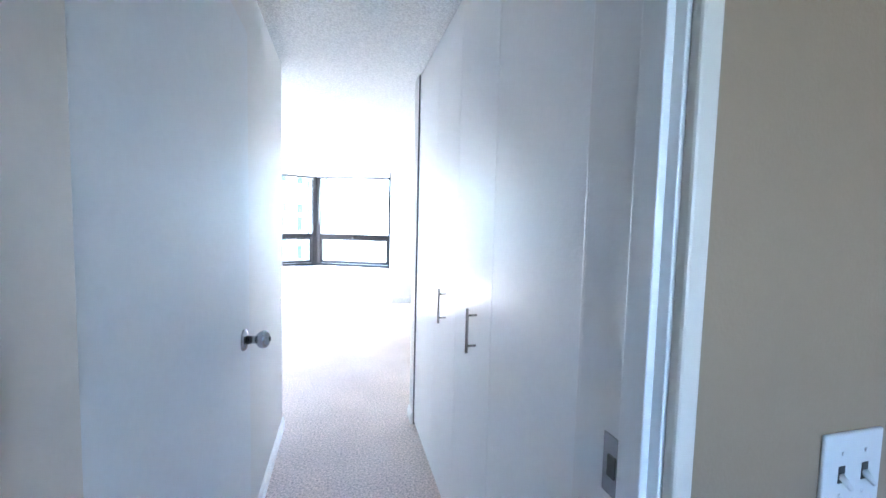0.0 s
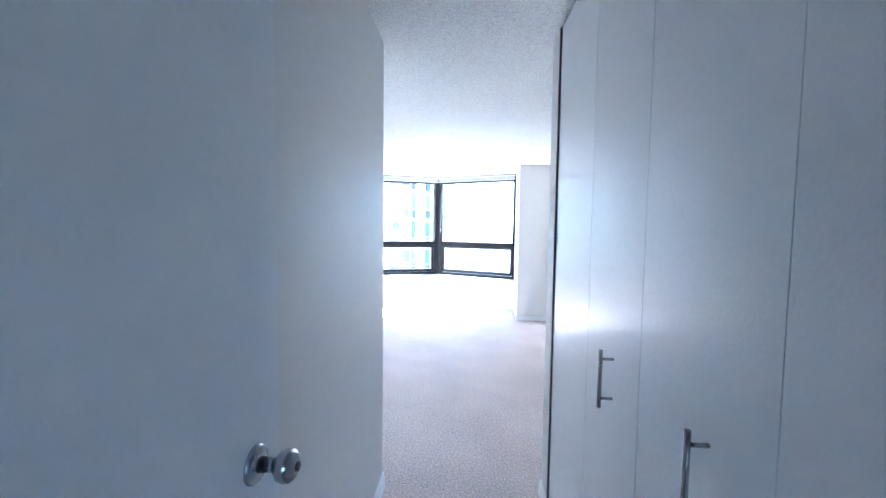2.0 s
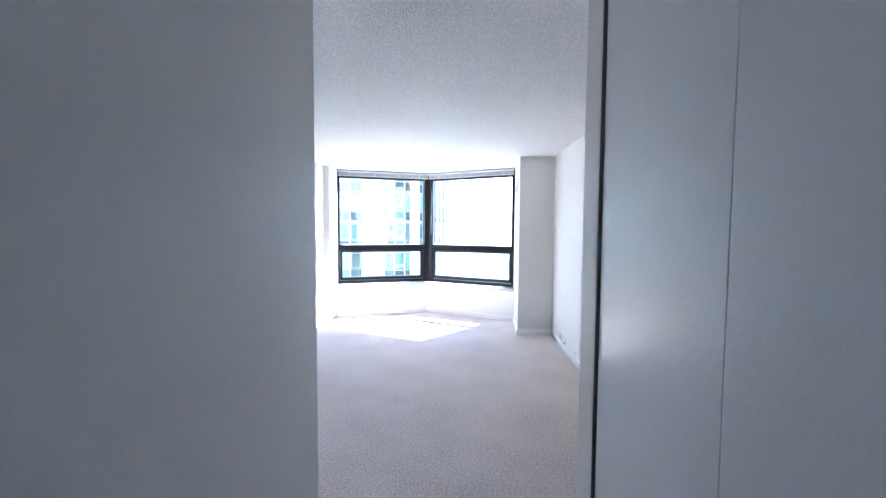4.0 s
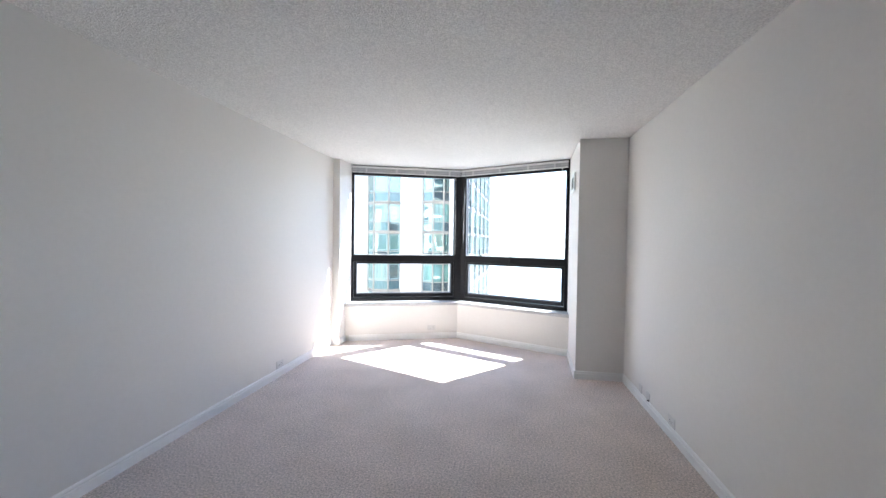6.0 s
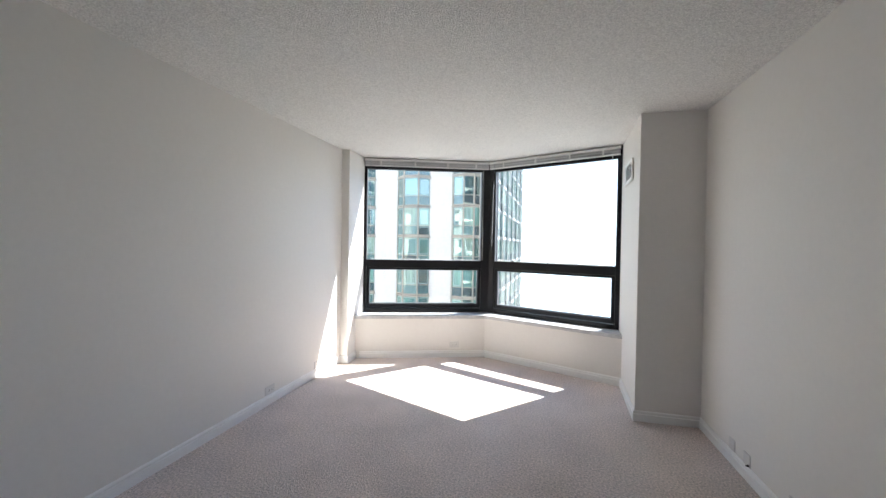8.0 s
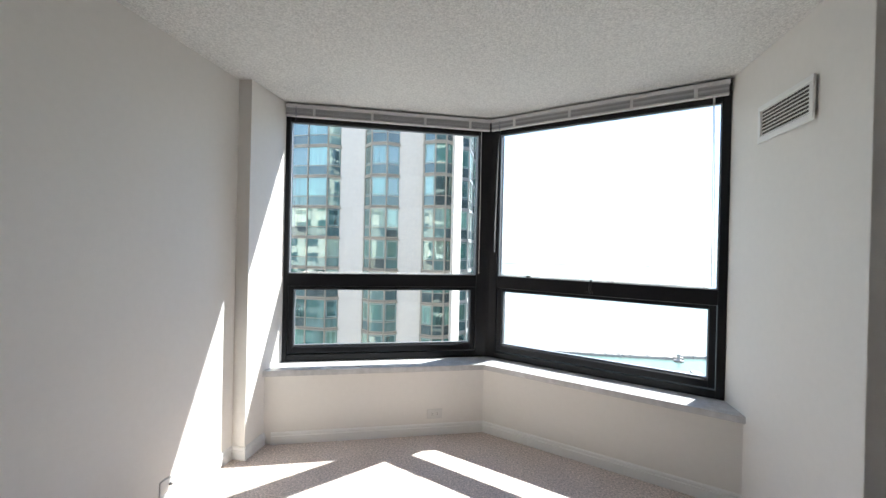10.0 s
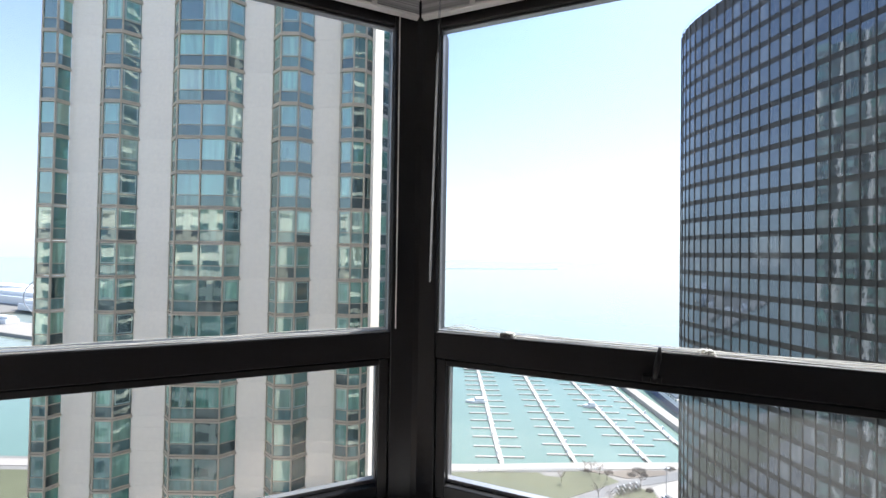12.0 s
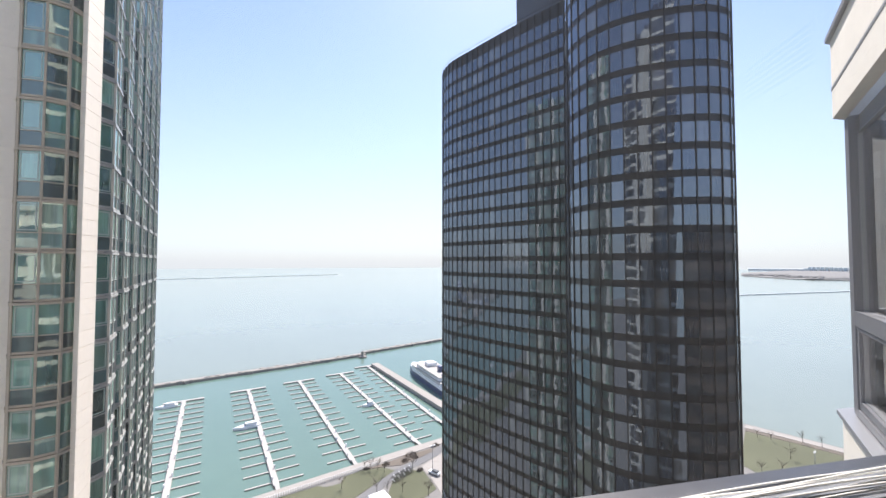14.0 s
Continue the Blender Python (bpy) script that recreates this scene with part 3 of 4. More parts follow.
# ---- supply air grille on the column ----
def grille(m, w, h):
    root = thing("air_grille", "white louvred supply air grille high on the column", "vent")
    root.matrix_world = m
    bm = bmesh.new()
    for q in ((-w / 2, -h / 2, w / 2, -h / 2 + 0.030), (-w / 2, h / 2 - 0.026, w / 2, h / 2), (-w / 2, -h / 2 + 0.030, -w / 2 + 0.024, h / 2 - 0.026), (w / 2 - 0.024, -h / 2 + 0.030, w / 2, h / 2 - 0.026)):
        add_box(bm, q[0], 0, q[1], q[2], 0.012, q[3])
    part("frame", bevelled(bm, 0.002, 1), TRIM, root)
    part("backing", box(-w / 2 + 0.02, 0.0005, -h / 2 + 0.026, w / 2 - 0.02, 0.002, h / 2 - 0.022), SOCKET, root)
    n = 8
    for k in range(n):
        z = -h / 2 + 0.036 + k * (h - 0.066) / (n - 1)
        bm = add_box(bmesh.new(), -w / 2 + 0.024, -0.0010, -0.0055, w / 2 - 0.024, 0.0010, 0.0055, Matrix.Translation((0, 0.007, z)) @ Matrix.Rotation(radians(35), 4, "X"))
        part("slat", bm, TRIM, root)
    return root


grille(Matrix.Translation((1.285, 4.475, 2.055)) @ Matrix.Rotation(radians(90 - 4.0), 4, "Z"), 0.40, 0.19)


# ---- baseboards ----
def baseboard(runs):
    prof = ((0, 0), (0.014, 0), (0.014, 0.056), (0.0085, 0.059), (0.0085, 0.064), (0.0105, 0.067), (0.008, 0.077), (0.003, 0.082), (0, 0.082))
    k = 1
    for a, b in runs:
        a, b = Vector(a), Vector(b)
        d = (b - a).normalized()
        nrm = Vector((d.y, -d.x))                   # room side: right of the run
        bm = bmesh.new()
        ends = []
        for p in (a, b):
            ends.append([bm.verts.new((p.x + nrm.x * u, p.y + nrm.y * u, z)) for u, z in prof])
        n = len(prof)
        for i in range(n):
            bm.faces.new((ends[0][i], ends[0][(i + 1) % n], ends[1][(i + 1) % n], ends[1][i]))
        bm.faces.new(ends[0][::-1])
        bm.faces.new(ends[1])
        structure("baseboard_%d" % k, bm, TRIM, "white painted wooden baseboard", "baseboard")
        k += 1


i0, i1, i2 = inner
far = Vector(i1) + (Vector(i2) - Vector(i1)) * 1.06
baseboard([((XL, 0), (XL, 4.69)), ((XL, 4.69), (-1.596, 4.69)), ((-1.608, 4.678), (-1.608, 4.93)), (i0, i1), (i1, far), ((1.318, 4.86), (1.262, 4.0)), ((1.25, 4.01), (XR, 4.01)),
           ((XR, 4.01), (XR, 0)), ((0, -1.34), (0, 0.0)), ((0.0, 0), (XL, 0)), ((HX - 0.015, 0.0), (HX - 0.015, -0.134)), ((XR, 0), (HX - 0.015, 0))])


# ---- unseen window, added to light the vestibule from behind ----
back = thing("window_5_added", "unseen white framed window added to light the vestibule", "window", kind="structure")
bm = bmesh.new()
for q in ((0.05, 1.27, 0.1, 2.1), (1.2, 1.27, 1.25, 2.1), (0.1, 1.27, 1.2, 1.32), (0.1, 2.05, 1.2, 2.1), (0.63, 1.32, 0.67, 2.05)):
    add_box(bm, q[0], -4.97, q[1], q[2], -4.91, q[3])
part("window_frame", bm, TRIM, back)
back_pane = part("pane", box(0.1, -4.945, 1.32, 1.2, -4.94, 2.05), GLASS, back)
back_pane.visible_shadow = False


# ================= outside =================
GROUND_Z, WATER_Z = -74.6, -76.0
CONCRETE = material("white_precast", (0.90, 0.83, 0.735), 0.75, var=0.05, scale=0.25, fine=4, rand=0.02)
BRONZE = material("tan_metal_mullion", (0.48, 0.41, 0.32), 0.5, var=0.1, scale=1, fine=10)
BEIGE = material("beige_precast", (0.72, 0.68, 0.605), 0.8, var=0.06, scale=0.5, fine=12, bump=0.1, bump_scale=30)
GREYMETAL = material("grey_metal_ledge", (0.30, 0.31, 0.33), 0.4, 0.3, var=0.08)
GREENS = [(0.082, 0.237, 0.179), (0.204, 0.4, 0.301), (0.048, 0.128, 0.101), (0.231, 0.391, 0.294), (0.068, 0.213, 0.162), (0.033, 0.073, 0.06), (0.163, 0.331, 0.252), (0.34, 0.459, 0.346), (0.061, 0.179, 0.144), (0.048, 0.136, 0.125), (0.022, 0.049, 0.04), (0.122, 0.237, 0.179)]
GREEN_TONE = (0.83, 0.98, 0.92)
PANE_A = coated_glass("green_bay_glass", GREENS, 0.92, tone=GREEN_TONE)
PANE_B = coated_glass("green_bay_glass_far", GREENS, 0.92, island=True, tone=GREEN_TONE)
SILVER = material("pale_metal_mullion", (0.44, 0.43, 0.41), 0.4, 0.2, var=0.08, scale=1, fine=10)
SASH = material("pale_green_sash", (0.42, 0.50, 0.46), 0.5, var=0.05)
LOWS = [(0.05, 0.085, 0.083), (0.10, 0.19, 0.172), (0.035, 0.052, 0.05), (0.15, 0.25, 0.225), (0.06, 0.13, 0.132)]
LOW_A = coated_glass("dark_lower_glass", LOWS, 0.5, tone=GREEN_TONE)
LOW_B = coated_glass("dark_lower_glass_far", LOWS, 0.5, island=True, tone=GREEN_TONE)
BLACKMETAL = material("black_curtain_wall", (0.020, 0.019, 0.020), 0.45, var=0.15, scale=0.3, fine=3)
DARKPANES = [(0.010, 0.013, 0.018), (0.014, 0.018, 0.024), (0.02, 0.024, 0.028), (0.010, 0.014, 0.02), (0.035, 0.038, 0.04), (0.008, 0.009, 0.012), (0.10, 0.10, 0.095)]
TOWER_A = coated_glass("dark_tower_glass", DARKPANES, 0.58, tone=(0.68, 0.82, 1.0))
TOWER_B = coated_glass("dark_tower_glass_far", DARKPANES, 0.58, island=True, tone=(0.68, 0.82, 1.0))
HARBOUR = material("harbour_water", (0.128, 0.205, 0.165), 0.16, var=0.08, scale=0.012, fine=0.12, bump=0.12, bump_scale=0.9)
WATER = material("lake_water", (0.215, 0.25, 0.205), 0.16, var=0.10, scale=0.012, fine=0.12, bump=0.12, bump_scale=0.9)
DOCK = material("pale_dock_planks", (0.42, 0.395, 0.365), 0.8, var=0.08, scale=0.5, fine=4)
STONE = material("breakwater_stone", (0.30, 0.27, 0.24), 0.9, var=0.25, scale=0.4, fine=2)
LAND = material("pale_paving_and_earth", (0.21, 0.20, 0.185), 0.9, var=0.12, scale=0.05, fine=0.8)
EARTH = material("brown_bed_earth", (0.15, 0.125, 0.10), 0.95, var=0.25, scale=0.2, fine=1.6)
LAWN = material("spring_grass", (0.108, 0.115, 0.066), 0.95, var=0.25, scale=0.06, fine=0.9)
ROAD = material("asphalt", (0.16, 0.16, 0.16), 0.9, var=0.12, scale=0.1, fine=2)
PROM = material("promenade_concrete", (0.33, 0.305, 0.275), 0.85, var=0.08, scale=0.2, fine=2)
BARK = material("bare_tree_bark", (0.17, 0.14, 0.115), 0.9, var=0.2)
WHITE = material("white_boat_paint", (0.78, 0.78, 0.78), 0.35, var=0.04)
NAVY = material("navy_hull_paint", (0.03, 0.05, 0.13), 0.35, var=0.06)
CARDARK = material("dark_car_paint", (0.04, 0.045, 0.05), 0.3, var=0.05)
BROWN = material("brown_brick", (0.115, 0.09, 0.075), 0.85, var=0.15, scale=0.4, fine=6)
# haze over the far shores is put into these two base colours
SHORE = material("parkland_haze_tint", (0.21, 0.205, 0.195), 0.95, var=0.2, scale=0.01, fine=0.06)
FARLAND = material("far_shore_haze_tint", (0.60, 0.64, 0.66), 0.95, var=0.1, scale=0.01, fine=0.1)


def axes(origin, right, away):
    r, f = Vector(right), Vector(away)
    return Matrix(((r.x, f.x, 0, origin[0]), (r.y, f.y, 0, origin[1]), (0, 0, 1, 0), (0, 0, 0, 1)))


# ---- our own building: zigzag front of beige spandrels over dark window bands ----
PERIOD, STOREY, OWN = 3.95, 2.75, 2.505     # OWN: storey of our own front


def zigzag(k0, k1, d):
    line = []
    for k in range(k0, k1 + 1):
        line += [Vector((p.x + PERIOD * k, p.y - 0.09 * k)) for p in (WL, AP, WR)]
    out = []
    for i, p in enumerate(line):
        a = (p - line[i - 1]).normalized() if i else (line[1] - p).normalized()
        b = (line[i + 1] - p).normalized() if i + 1 < len(line) else a
        na, nb = Vector((-a.y, a.x)), Vector((-b.y, b.x))
        bis = (na + nb).normalized()
        out.append(p + bis * (d / max(0.5, bis.dot(na))))
    return pts(out)


own = thing("apartment_building", "beige precast high-rise with zigzag bays and black window bands", "building")
span_me = mesh_of("spandrel", add_prism(bmesh.new(), zigzag(-5, 7, 0.06) + zigzag(-5, 7, 0.13)[::-1], -0.055, 0.475), BEIGE)
joint_me = mesh_of("spandrel_joint", add_prism(bmesh.new(), zigzag(-5, 7, 0.12) + zigzag(-5, 7, 0.133)[::-1], 0.135, 0.155), GREYMETAL)
lip_me = mesh_of("ledge", add_prism(bmesh.new(), zigzag(-5, 7, 0.05) + zigzag(-5, 7, 0.155)[::-1], 0.475, 0.505), GREYMETAL)
band_me = mesh_of("window_band", add_prism(bmesh.new(), zigzag(-5, 7, 0.01) + zigzag(-5, 7, 0.045)[::-1], 0.505, 2.44), TOWER_B)


def own_part(name, me, z):
    ob = new(name, me)
    ob.parent, ob.location = own, (0, 0, z)
    return ob


for f in range(-29, 17):
    if f == 0:
        for k0, k1 in ((-5, -1), (1, 7)):
            part("spandrel", add_prism(bmesh.new(), zigzag(k0, k1, 0.06) + zigzag(k0, k1, 0.13)[::-1], -0.055, 0.475), BEIGE, own)
            part("ledge", add_prism(bmesh.new(), zigzag(k0, k1, 0.05) + zigzag(k0, k1, 0.155)[::-1], 0.475, 0.505), GREYMETAL, own)
        part("window_band", add_prism(bmesh.new(), zigzag(-5, -1, 0.01) + zigzag(-5, -1, 0.045)[::-1], 0.505, 2.44), TOWER_B, own)
        part("window_band", add_prism(bmesh.new(), zigzag(2, 7, 0.01) + zigzag(2, 7, 0.045)[::-1], 0.505, 2.44), TOWER_B, own)
    else:
        own_part("spandrel", span_me, OWN * f)
        own_part("window_band", band_me, OWN * f)
        own_part("ledge", lip_me, OWN * f)
        own_part("spandrel_joint", joint_me, OWN * f)
for x in (-20.5, -12.6, -4.6, 7.6, 15.4, 20.6):
    part("pier", box(x, 4.9, GROUND_Z, x + 1.15, 5.95, 41.5), BEIGE, own, "full-height beige pier")
shift = Vector((PERIOD, -0.09))
window_unit("window_3", WL + shift, AP + shift, 0.515, "apex_right", OUTFRAME)
window_unit("window_4", AP + shift, WR + shift, 0.515, "apex_left", OUTFRAME)
part("floor_slab", box(-22, -5.0, 2.57, 30, 4.85, 2.70), BEIGE, own)
part("next_flat_wall", box(1.95, 2.2, 0, 6.0, 2.3, 2.44), WALL, own)

# ---- white and green high-rise across the street ----
C12 = Vector((-0.089, 4.151))
EF, ER = Vector((0.0475, 0.9989)), Vector((0.9989, -0.0475))
DEPTH, FLOOR0 = 30.6, 2.09
MB = axes(C12 + EF * DEPTH, ER, EF)
high = thing("white_high_rise", "white precast high-rise with green glass bay windows", "building")
high.matrix_world = MB
FLOORS = range(-28, 16)
Z0, Z1 = FLOOR0 + FLOORS[0] * STOREY, FLOOR0 + (FLOORS[-1] + 1) * STOREY
part("core", box(-30.6, 1.3, GROUND_Z, -5.6, 31, Z1), CONCRETE, high)
panel_mesh = {}


def fin(u0, u1, side=False):
    """A full-height white pier of precast panels, three to a storey."""
    w = round(u1 - u0, 2)
    key = (w, side)
    if key not in panel_mesh:
        bm = bmesh.new()
        h = STOREY / 3
        for k in range(3):
            add_box(bm, 0, -0.05, k * h + 0.012, w, 1.3, (k + 1) * h - 0.012)
        add_box(bm, 0.012, -0.035, 0, w - 0.012, 1.3, STOREY)
        panel_mesh[key] = mesh_of("panel", bm, CONCRETE)
    for f in FLOORS:
        ob = new("panel", panel_mesh[key])
        ob.parent = high
        m = Matrix.Translation((u0, 0, FLOOR0 + f * STOREY))
        if side:
            m = Matrix.Translation((-5.55, u0, FLOOR0 + f * STOREY)) @ Matrix.Rotation(math.pi / 2, 4, "Z")
        ob.matrix_local = m


def facets(a, b, n, d=0.8, s=0.9):
    """Plan of a projecting bay as (start, end) pairs; -y is outwards."""
    s = min(s, (b - a) * (0.28 if b - a > 2.5 else 0.2))
    p = [(a, 0.0), (a + s, -d)] + [(a + s + (b - a - 2 * s) * k / n, -d) for k in range(1, n)] + [(b - s, -d), (b, 0.0)]
    return [(Vector(p[i]), Vector(p[i + 1])) for i in range(len(p) - 1)]


window_mesh = {}
rest = bmesh.new()


def bay(a, b, n, near, side=False, plan=None):
    """Glass bay: joined bands and mullions; windows near us are parts of their own."""
    fs = [(Vector(p), Vector(q)) for p, q in zip(plan, plan[1:])] if plan else facets(a, b, n)
    bm = bmesh.new()
    turn = Matrix.Translation((-5.55, 0, 0)) @ Matrix.Rotation(math.pi / 2, 4, "Z") if side else Matrix.Identity(4)
    for p, q in fs:
        d = q - p
        w = d.length
        m = turn @ Matrix.Translation((p.x, p.y, 0)) @ Matrix.Rotation(math.atan2(d.y, d.x), 4, "Z")
        add_box(bm, -0.055, -0.09, Z0, 0.055, 0.12, Z1, m)
        for f in FLOORS:
            z = FLOOR0 + f * STOREY
            add_box(bm, -0.05, -0.12, z - 0.16, w + 0.05, 0.10, z - 0.02, m)
            add_box(bm, -0.04, -0.07, z + 0.02, w + 0.04, 0.10, z + 0.14, m)
            add_box(bm, 0.05, -0.055, z + 0.92, w - 0.05, 0.08, z + 0.98, m)
            if near and -5 <= f <= 6:
                key = round(w, 2)
                if key not in window_mesh:
                    wb = bmesh.new()
                    add_box(wb, 0.06, -0.02, 0.98, w - 0.06, 0.03, 2.60)
                    add_box(wb, 0.06, -0.02, 0.14, w - 0.06, 0.03, 0.92, None, 1)
                    if 1.0 < w < 1.6:     # opening sash in the narrow lights
                        for q in ((0.12, 1.06, w - 0.12, 1.12), (0.12, 2.46, w - 0.12, 2.52), (0.12, 1.12, 0.18, 2.46), (w - 0.18, 1.12, w - 0.12, 2.46)):
                            add_box(wb, q[0], -0.035, q[1], q[2], -0.02, q[3], None, 2)
                    window_mesh[key] = mesh_of("window", wb, [PANE_A, LOW_A, SASH])
                ob = new("window", window_mesh[key])
                ob.parent = high
                ob.matrix_local = m @ Matrix.Translation((0, 0, z)) @ Matrix.Rotation(random.uniform(-0.014, 0.014), 4, "Z") @ Matrix.Rotation(random.uniform(-0.007, 0.007), 4, "X")
            else:
                add_box(rest, 0.06, -0.02, z + 0.98, w - 0.06, 0.03, z + 2.60, m)
                add_box(rest, 0.06, -0.02, z + 0.14, w - 0.06, 0.03, z + 0.92, m, 1)
    part("bay_frame", bm, SILVER if side else BRONZE, high)


for u0, u1 in ((-30.1, -27.6), (-24.5, -21.8), (-16.2, -13.8), (-10.6, -8.4)):
    fin(u0, u1)
for a, b, n in ((-27.6, -24.5, 1), (-21.8, -16.2, 2), (-13.8, -10.6, 1)):
    bay(a, b, n, True)
bay(-8.4, -5.85, 2, True, plan=[(-8.4, 0.0), (-8.22, -0.55), (-7.2, -0.80), (-6.3, -0.62), (-5.85, 0.0)])
bm = bmesh.new()                      # bright angled pier at the corner
for k in range(len(FLOORS) * 3):
    h = STOREY / 3
    add_prism(bm, [(-5.62, -0.33), (-5.22, 1.25), (-6.1, 1.3), (-5.86, -0.25)], Z0 + k * h + 0.012, Z0 + (k + 1) * h - 0.012)
add_prism(bm, [(-5.64, -0.28), (-5.25, 1.24), (-6.08, 1.28), (-5.84, -0.2)], Z0, Z1)
part("corner_pier", bm, CONCRETE, high)
bay(-32.0, -30.1, 1, False)
for v0, v1 in ((5.3, 6.0), (10.1, 10.8), (14.9, 15.6), (20.3, 21.0), (25.7, 26.4), (30.9, 31.6)):
    fin(v0, v1, True)
for a, b in ((1.25, 5.3), (6.0, 10.1), (10.8, 14.9), (15.6, 20.3), (21.0, 25.7), (26.4, 30.9)):
    bay(a, b, 2, a < 11, True)
tagged(part("far_windows", rest, [PANE_B, LOW_B], high), kind="stuff")

# ---- pale block further along the street, mirrored in the green glass ----
pale = thing("pale_block", "pale precast apartment block with rows of dark windows", "building")
part("wall", box(-80, -22, GROUND_Z, -27, 4.2, 7.6), CONCRETE, pale)
part("roof", box(-80.4, -22, 7.6, -26.6, 4.6, 8.2), BEIGE, pale)
for f in range(24):
    z = 5.6 - 2.75 * f
    part("window_band", box(-79, 4.2, z - 1.5, -28, 4.26, z), TOWER_B, pale)
for k in range(13):
    part("pier", box(-79.6 + 4.3 * k, 4.2, GROUND_Z, -78.4 + 4.3 * k, 4.55, 7.6), CONCRETE, pale)

# ---- lower block beside our building, mirrored in the tower's glass ----
block = thing("neighbour_block", "low brown apartment block with dark window bands", "building")
part("body", box(27, -40, GROUND_Z, 66, -3, 5.5), BROWN, block)
part("roof", box(27, -40, 5.5, 66, -3, 6.3), GREYMETAL, block)
for f in range(26):
    part("window_band", box(27.6, -3.0, GROUND_Z + 4.2 + 3 * f, 65.4, -2.9, GROUND_Z + 5.9 + 3 * f), CARDARK, block)

# ---- dark curved tower ----
C14 = Vector((0.226, 5.214))
TF, TR = Vector((0.571, 0.821)), Vector((0.821, -0.571))


def smooth_line(points, step):
    """Points evenly spaced along a rounded line."""
    p = [Vector(q) for q in points]
    dense = []
    for i in range(len(p) - 1):
        a, b, c, d = p[max(i - 1, 0)], p[i], p[i + 1], p[min(i + 2, len(p) - 1)]
        for k in range(24):
            t = k / 24
            dense.append(0.5 * ((2 * b) + (c - a) * t + (2 * a - 5 * b + 4 * c - d) * t * t + (3 * b - a - 3 * c + d) * t ** 3))
    dense.append(p[-1])
    out, left = [dense[0]], step
    for a, b in zip(dense, dense[1:]):
        while (b - a).length >= left:
            a = a + (b - a).normalized() * left
            out.append(a)
            left = step
        left -= (b - a).length
    return out


west = smooth_line([(7.0, 82.5), (2.2, 80.2), (0.3, 77.6), (0.1, 75.2), (1.6, 71.4), (5.4, 67.0), (9.4, 62.5), (13.5, 58.2), (17.6, 54.2), (20.2, 51.7)], 1.3)
east = smooth_line([(15.35, 47.2), (15.4, 44.6), (16.6, 41.5), (19.0, 39.2), (22.5, 37.8), (26.0, 37.2), (28.8, 37.8), (30.2, 39.4), (30.9, 41.8), (31.2, 46.0), (30.6, 52.0)], 1.3)
place = lambda p: C14 + TR * p.x + TF * p.y
line = [place(p) for p in west] + [place(p) for p in east]
TOP = 39.4
tower = thing("dark_tower", "black curved curtain-wall tower with mirrored windows", "building")
base = [tuple(p) for p in line] + [tuple(place(Vector((24.0, 70.0))))]
part("cladding", add_prism(bmesh.new(), base, GROUND_Z, TOP), BLACKMETAL, tower)
ring = [place(p) for p in smooth_line([(13.0, 66.0), (17.0, 55.0), (21.0, 49.0), (26.0, 49.0), (27.0, 56.0), (18.0, 70.0)], 3.0)]
part("penthouse", add_prism(bmesh.new(), [tuple(p) for p in ring], TOP, TOP + 9.0), BLACKMETAL, tower)
part("parapet_rail", add_tube(bmesh.new(), [(p.x, p.y, TOP + 0.5) for p in line], 0.03, 5), BLACKMETAL, tower)
tower_rest = bmesh.new()
pane_me = None
T0 = 1.96 - 27 * STOREY
n_parts = 0
for i, (a, b) in enumerate(zip(line, line[1:])):
    d = b - a
    if d.length > 2.2:
        continue
    m = Matrix.Translation((a.x, a.y, 0)) @ Matrix.Rotation(math.atan2(d.y, d.x), 4, "Z")
    w = d.length
    part("mullion", add_box(bmesh.new(), -0.05, -0.15, GROUND_Z, 0.05, 0.05, TOP, m), BLACKMETAL, tower)
    if pane_me is None:
        pane_me = mesh_of("window", add_box(bmesh.new(), 0.06, -0.05, 0.40, 1.24, 0.02, 2.40), TOWER_A)
    for f in range(0, 40):
        z = T0 + f * STOREY
        if z + 2.4 > TOP - 0.4:
            break
        if i > len(west) + 1 and -14 < z < 15 and n_parts < 300:
            ob = new("window", pane_me)
            ob.parent = tower
            ob.matrix_local = m @ Matrix.Translation((0, 0, z)) @ Matrix.Rotation(random.uniform(-0.008, 0.008), 4, "Z") @ Matrix.Rotation(random.uniform(-0.005, 0.005), 4, "X")
            n_parts += 1
        else:
            tilt = m @ Matrix.Translation((w / 2, 0, z)) @ Matrix.Rotation(random.uniform(-0.008, 0.008), 4, "Z") @ Matrix.Rotation(random.uniform(-0.005, 0.005), 4, "X")
            add_box(tower_rest, -w / 2 + 0.06, -0.05, 0.40, w / 2 - 0.06, 0.02, 2.40, tilt)
tagged(part("far_windows", tower_rest, TOWER_B, tower), kind="stuff")

# ---- lake, harbour and park ----
bm = bmesh.new()
vs = [bm.verts.new((4900 * math.cos(a), 4900 * math.sin(a), WATER_Z)) for a in (2 * math.pi * k / 96 for k in range(96))]
bm.faces.new(vs)
structure("water", bm, WATER, "pale teal lake reaching the hazy horizon", "lake")
structure("water_harbour", add_prism(bmesh.new(), [(-320, 120), (200, 90), (206, 106), (420, 334), (130, 308), (66, 302.8), (-12, 302.5), (-320, 300.5)], WATER_Z - 0.5, WATER_Z + 0.03), HARBOUR, "sheltered teal harbour water behind the breakwater", "harbour")
shore = [(-700, 250), (-420, 200), (-155, 153), (-60, 147), (22, 143.4), (60, 144.2), (97, 143.6), (112, 158), (150, 150), (205, 105), (221, 74), (224, 52), (226.5, 30), (250, -300), (-700, -300)]
structure("ground", add_prism(bmesh.new(), shore, WATER_Z - 3, GROUND_Z - 0.05), LAND, "pale paved ground round the towers", "ground")


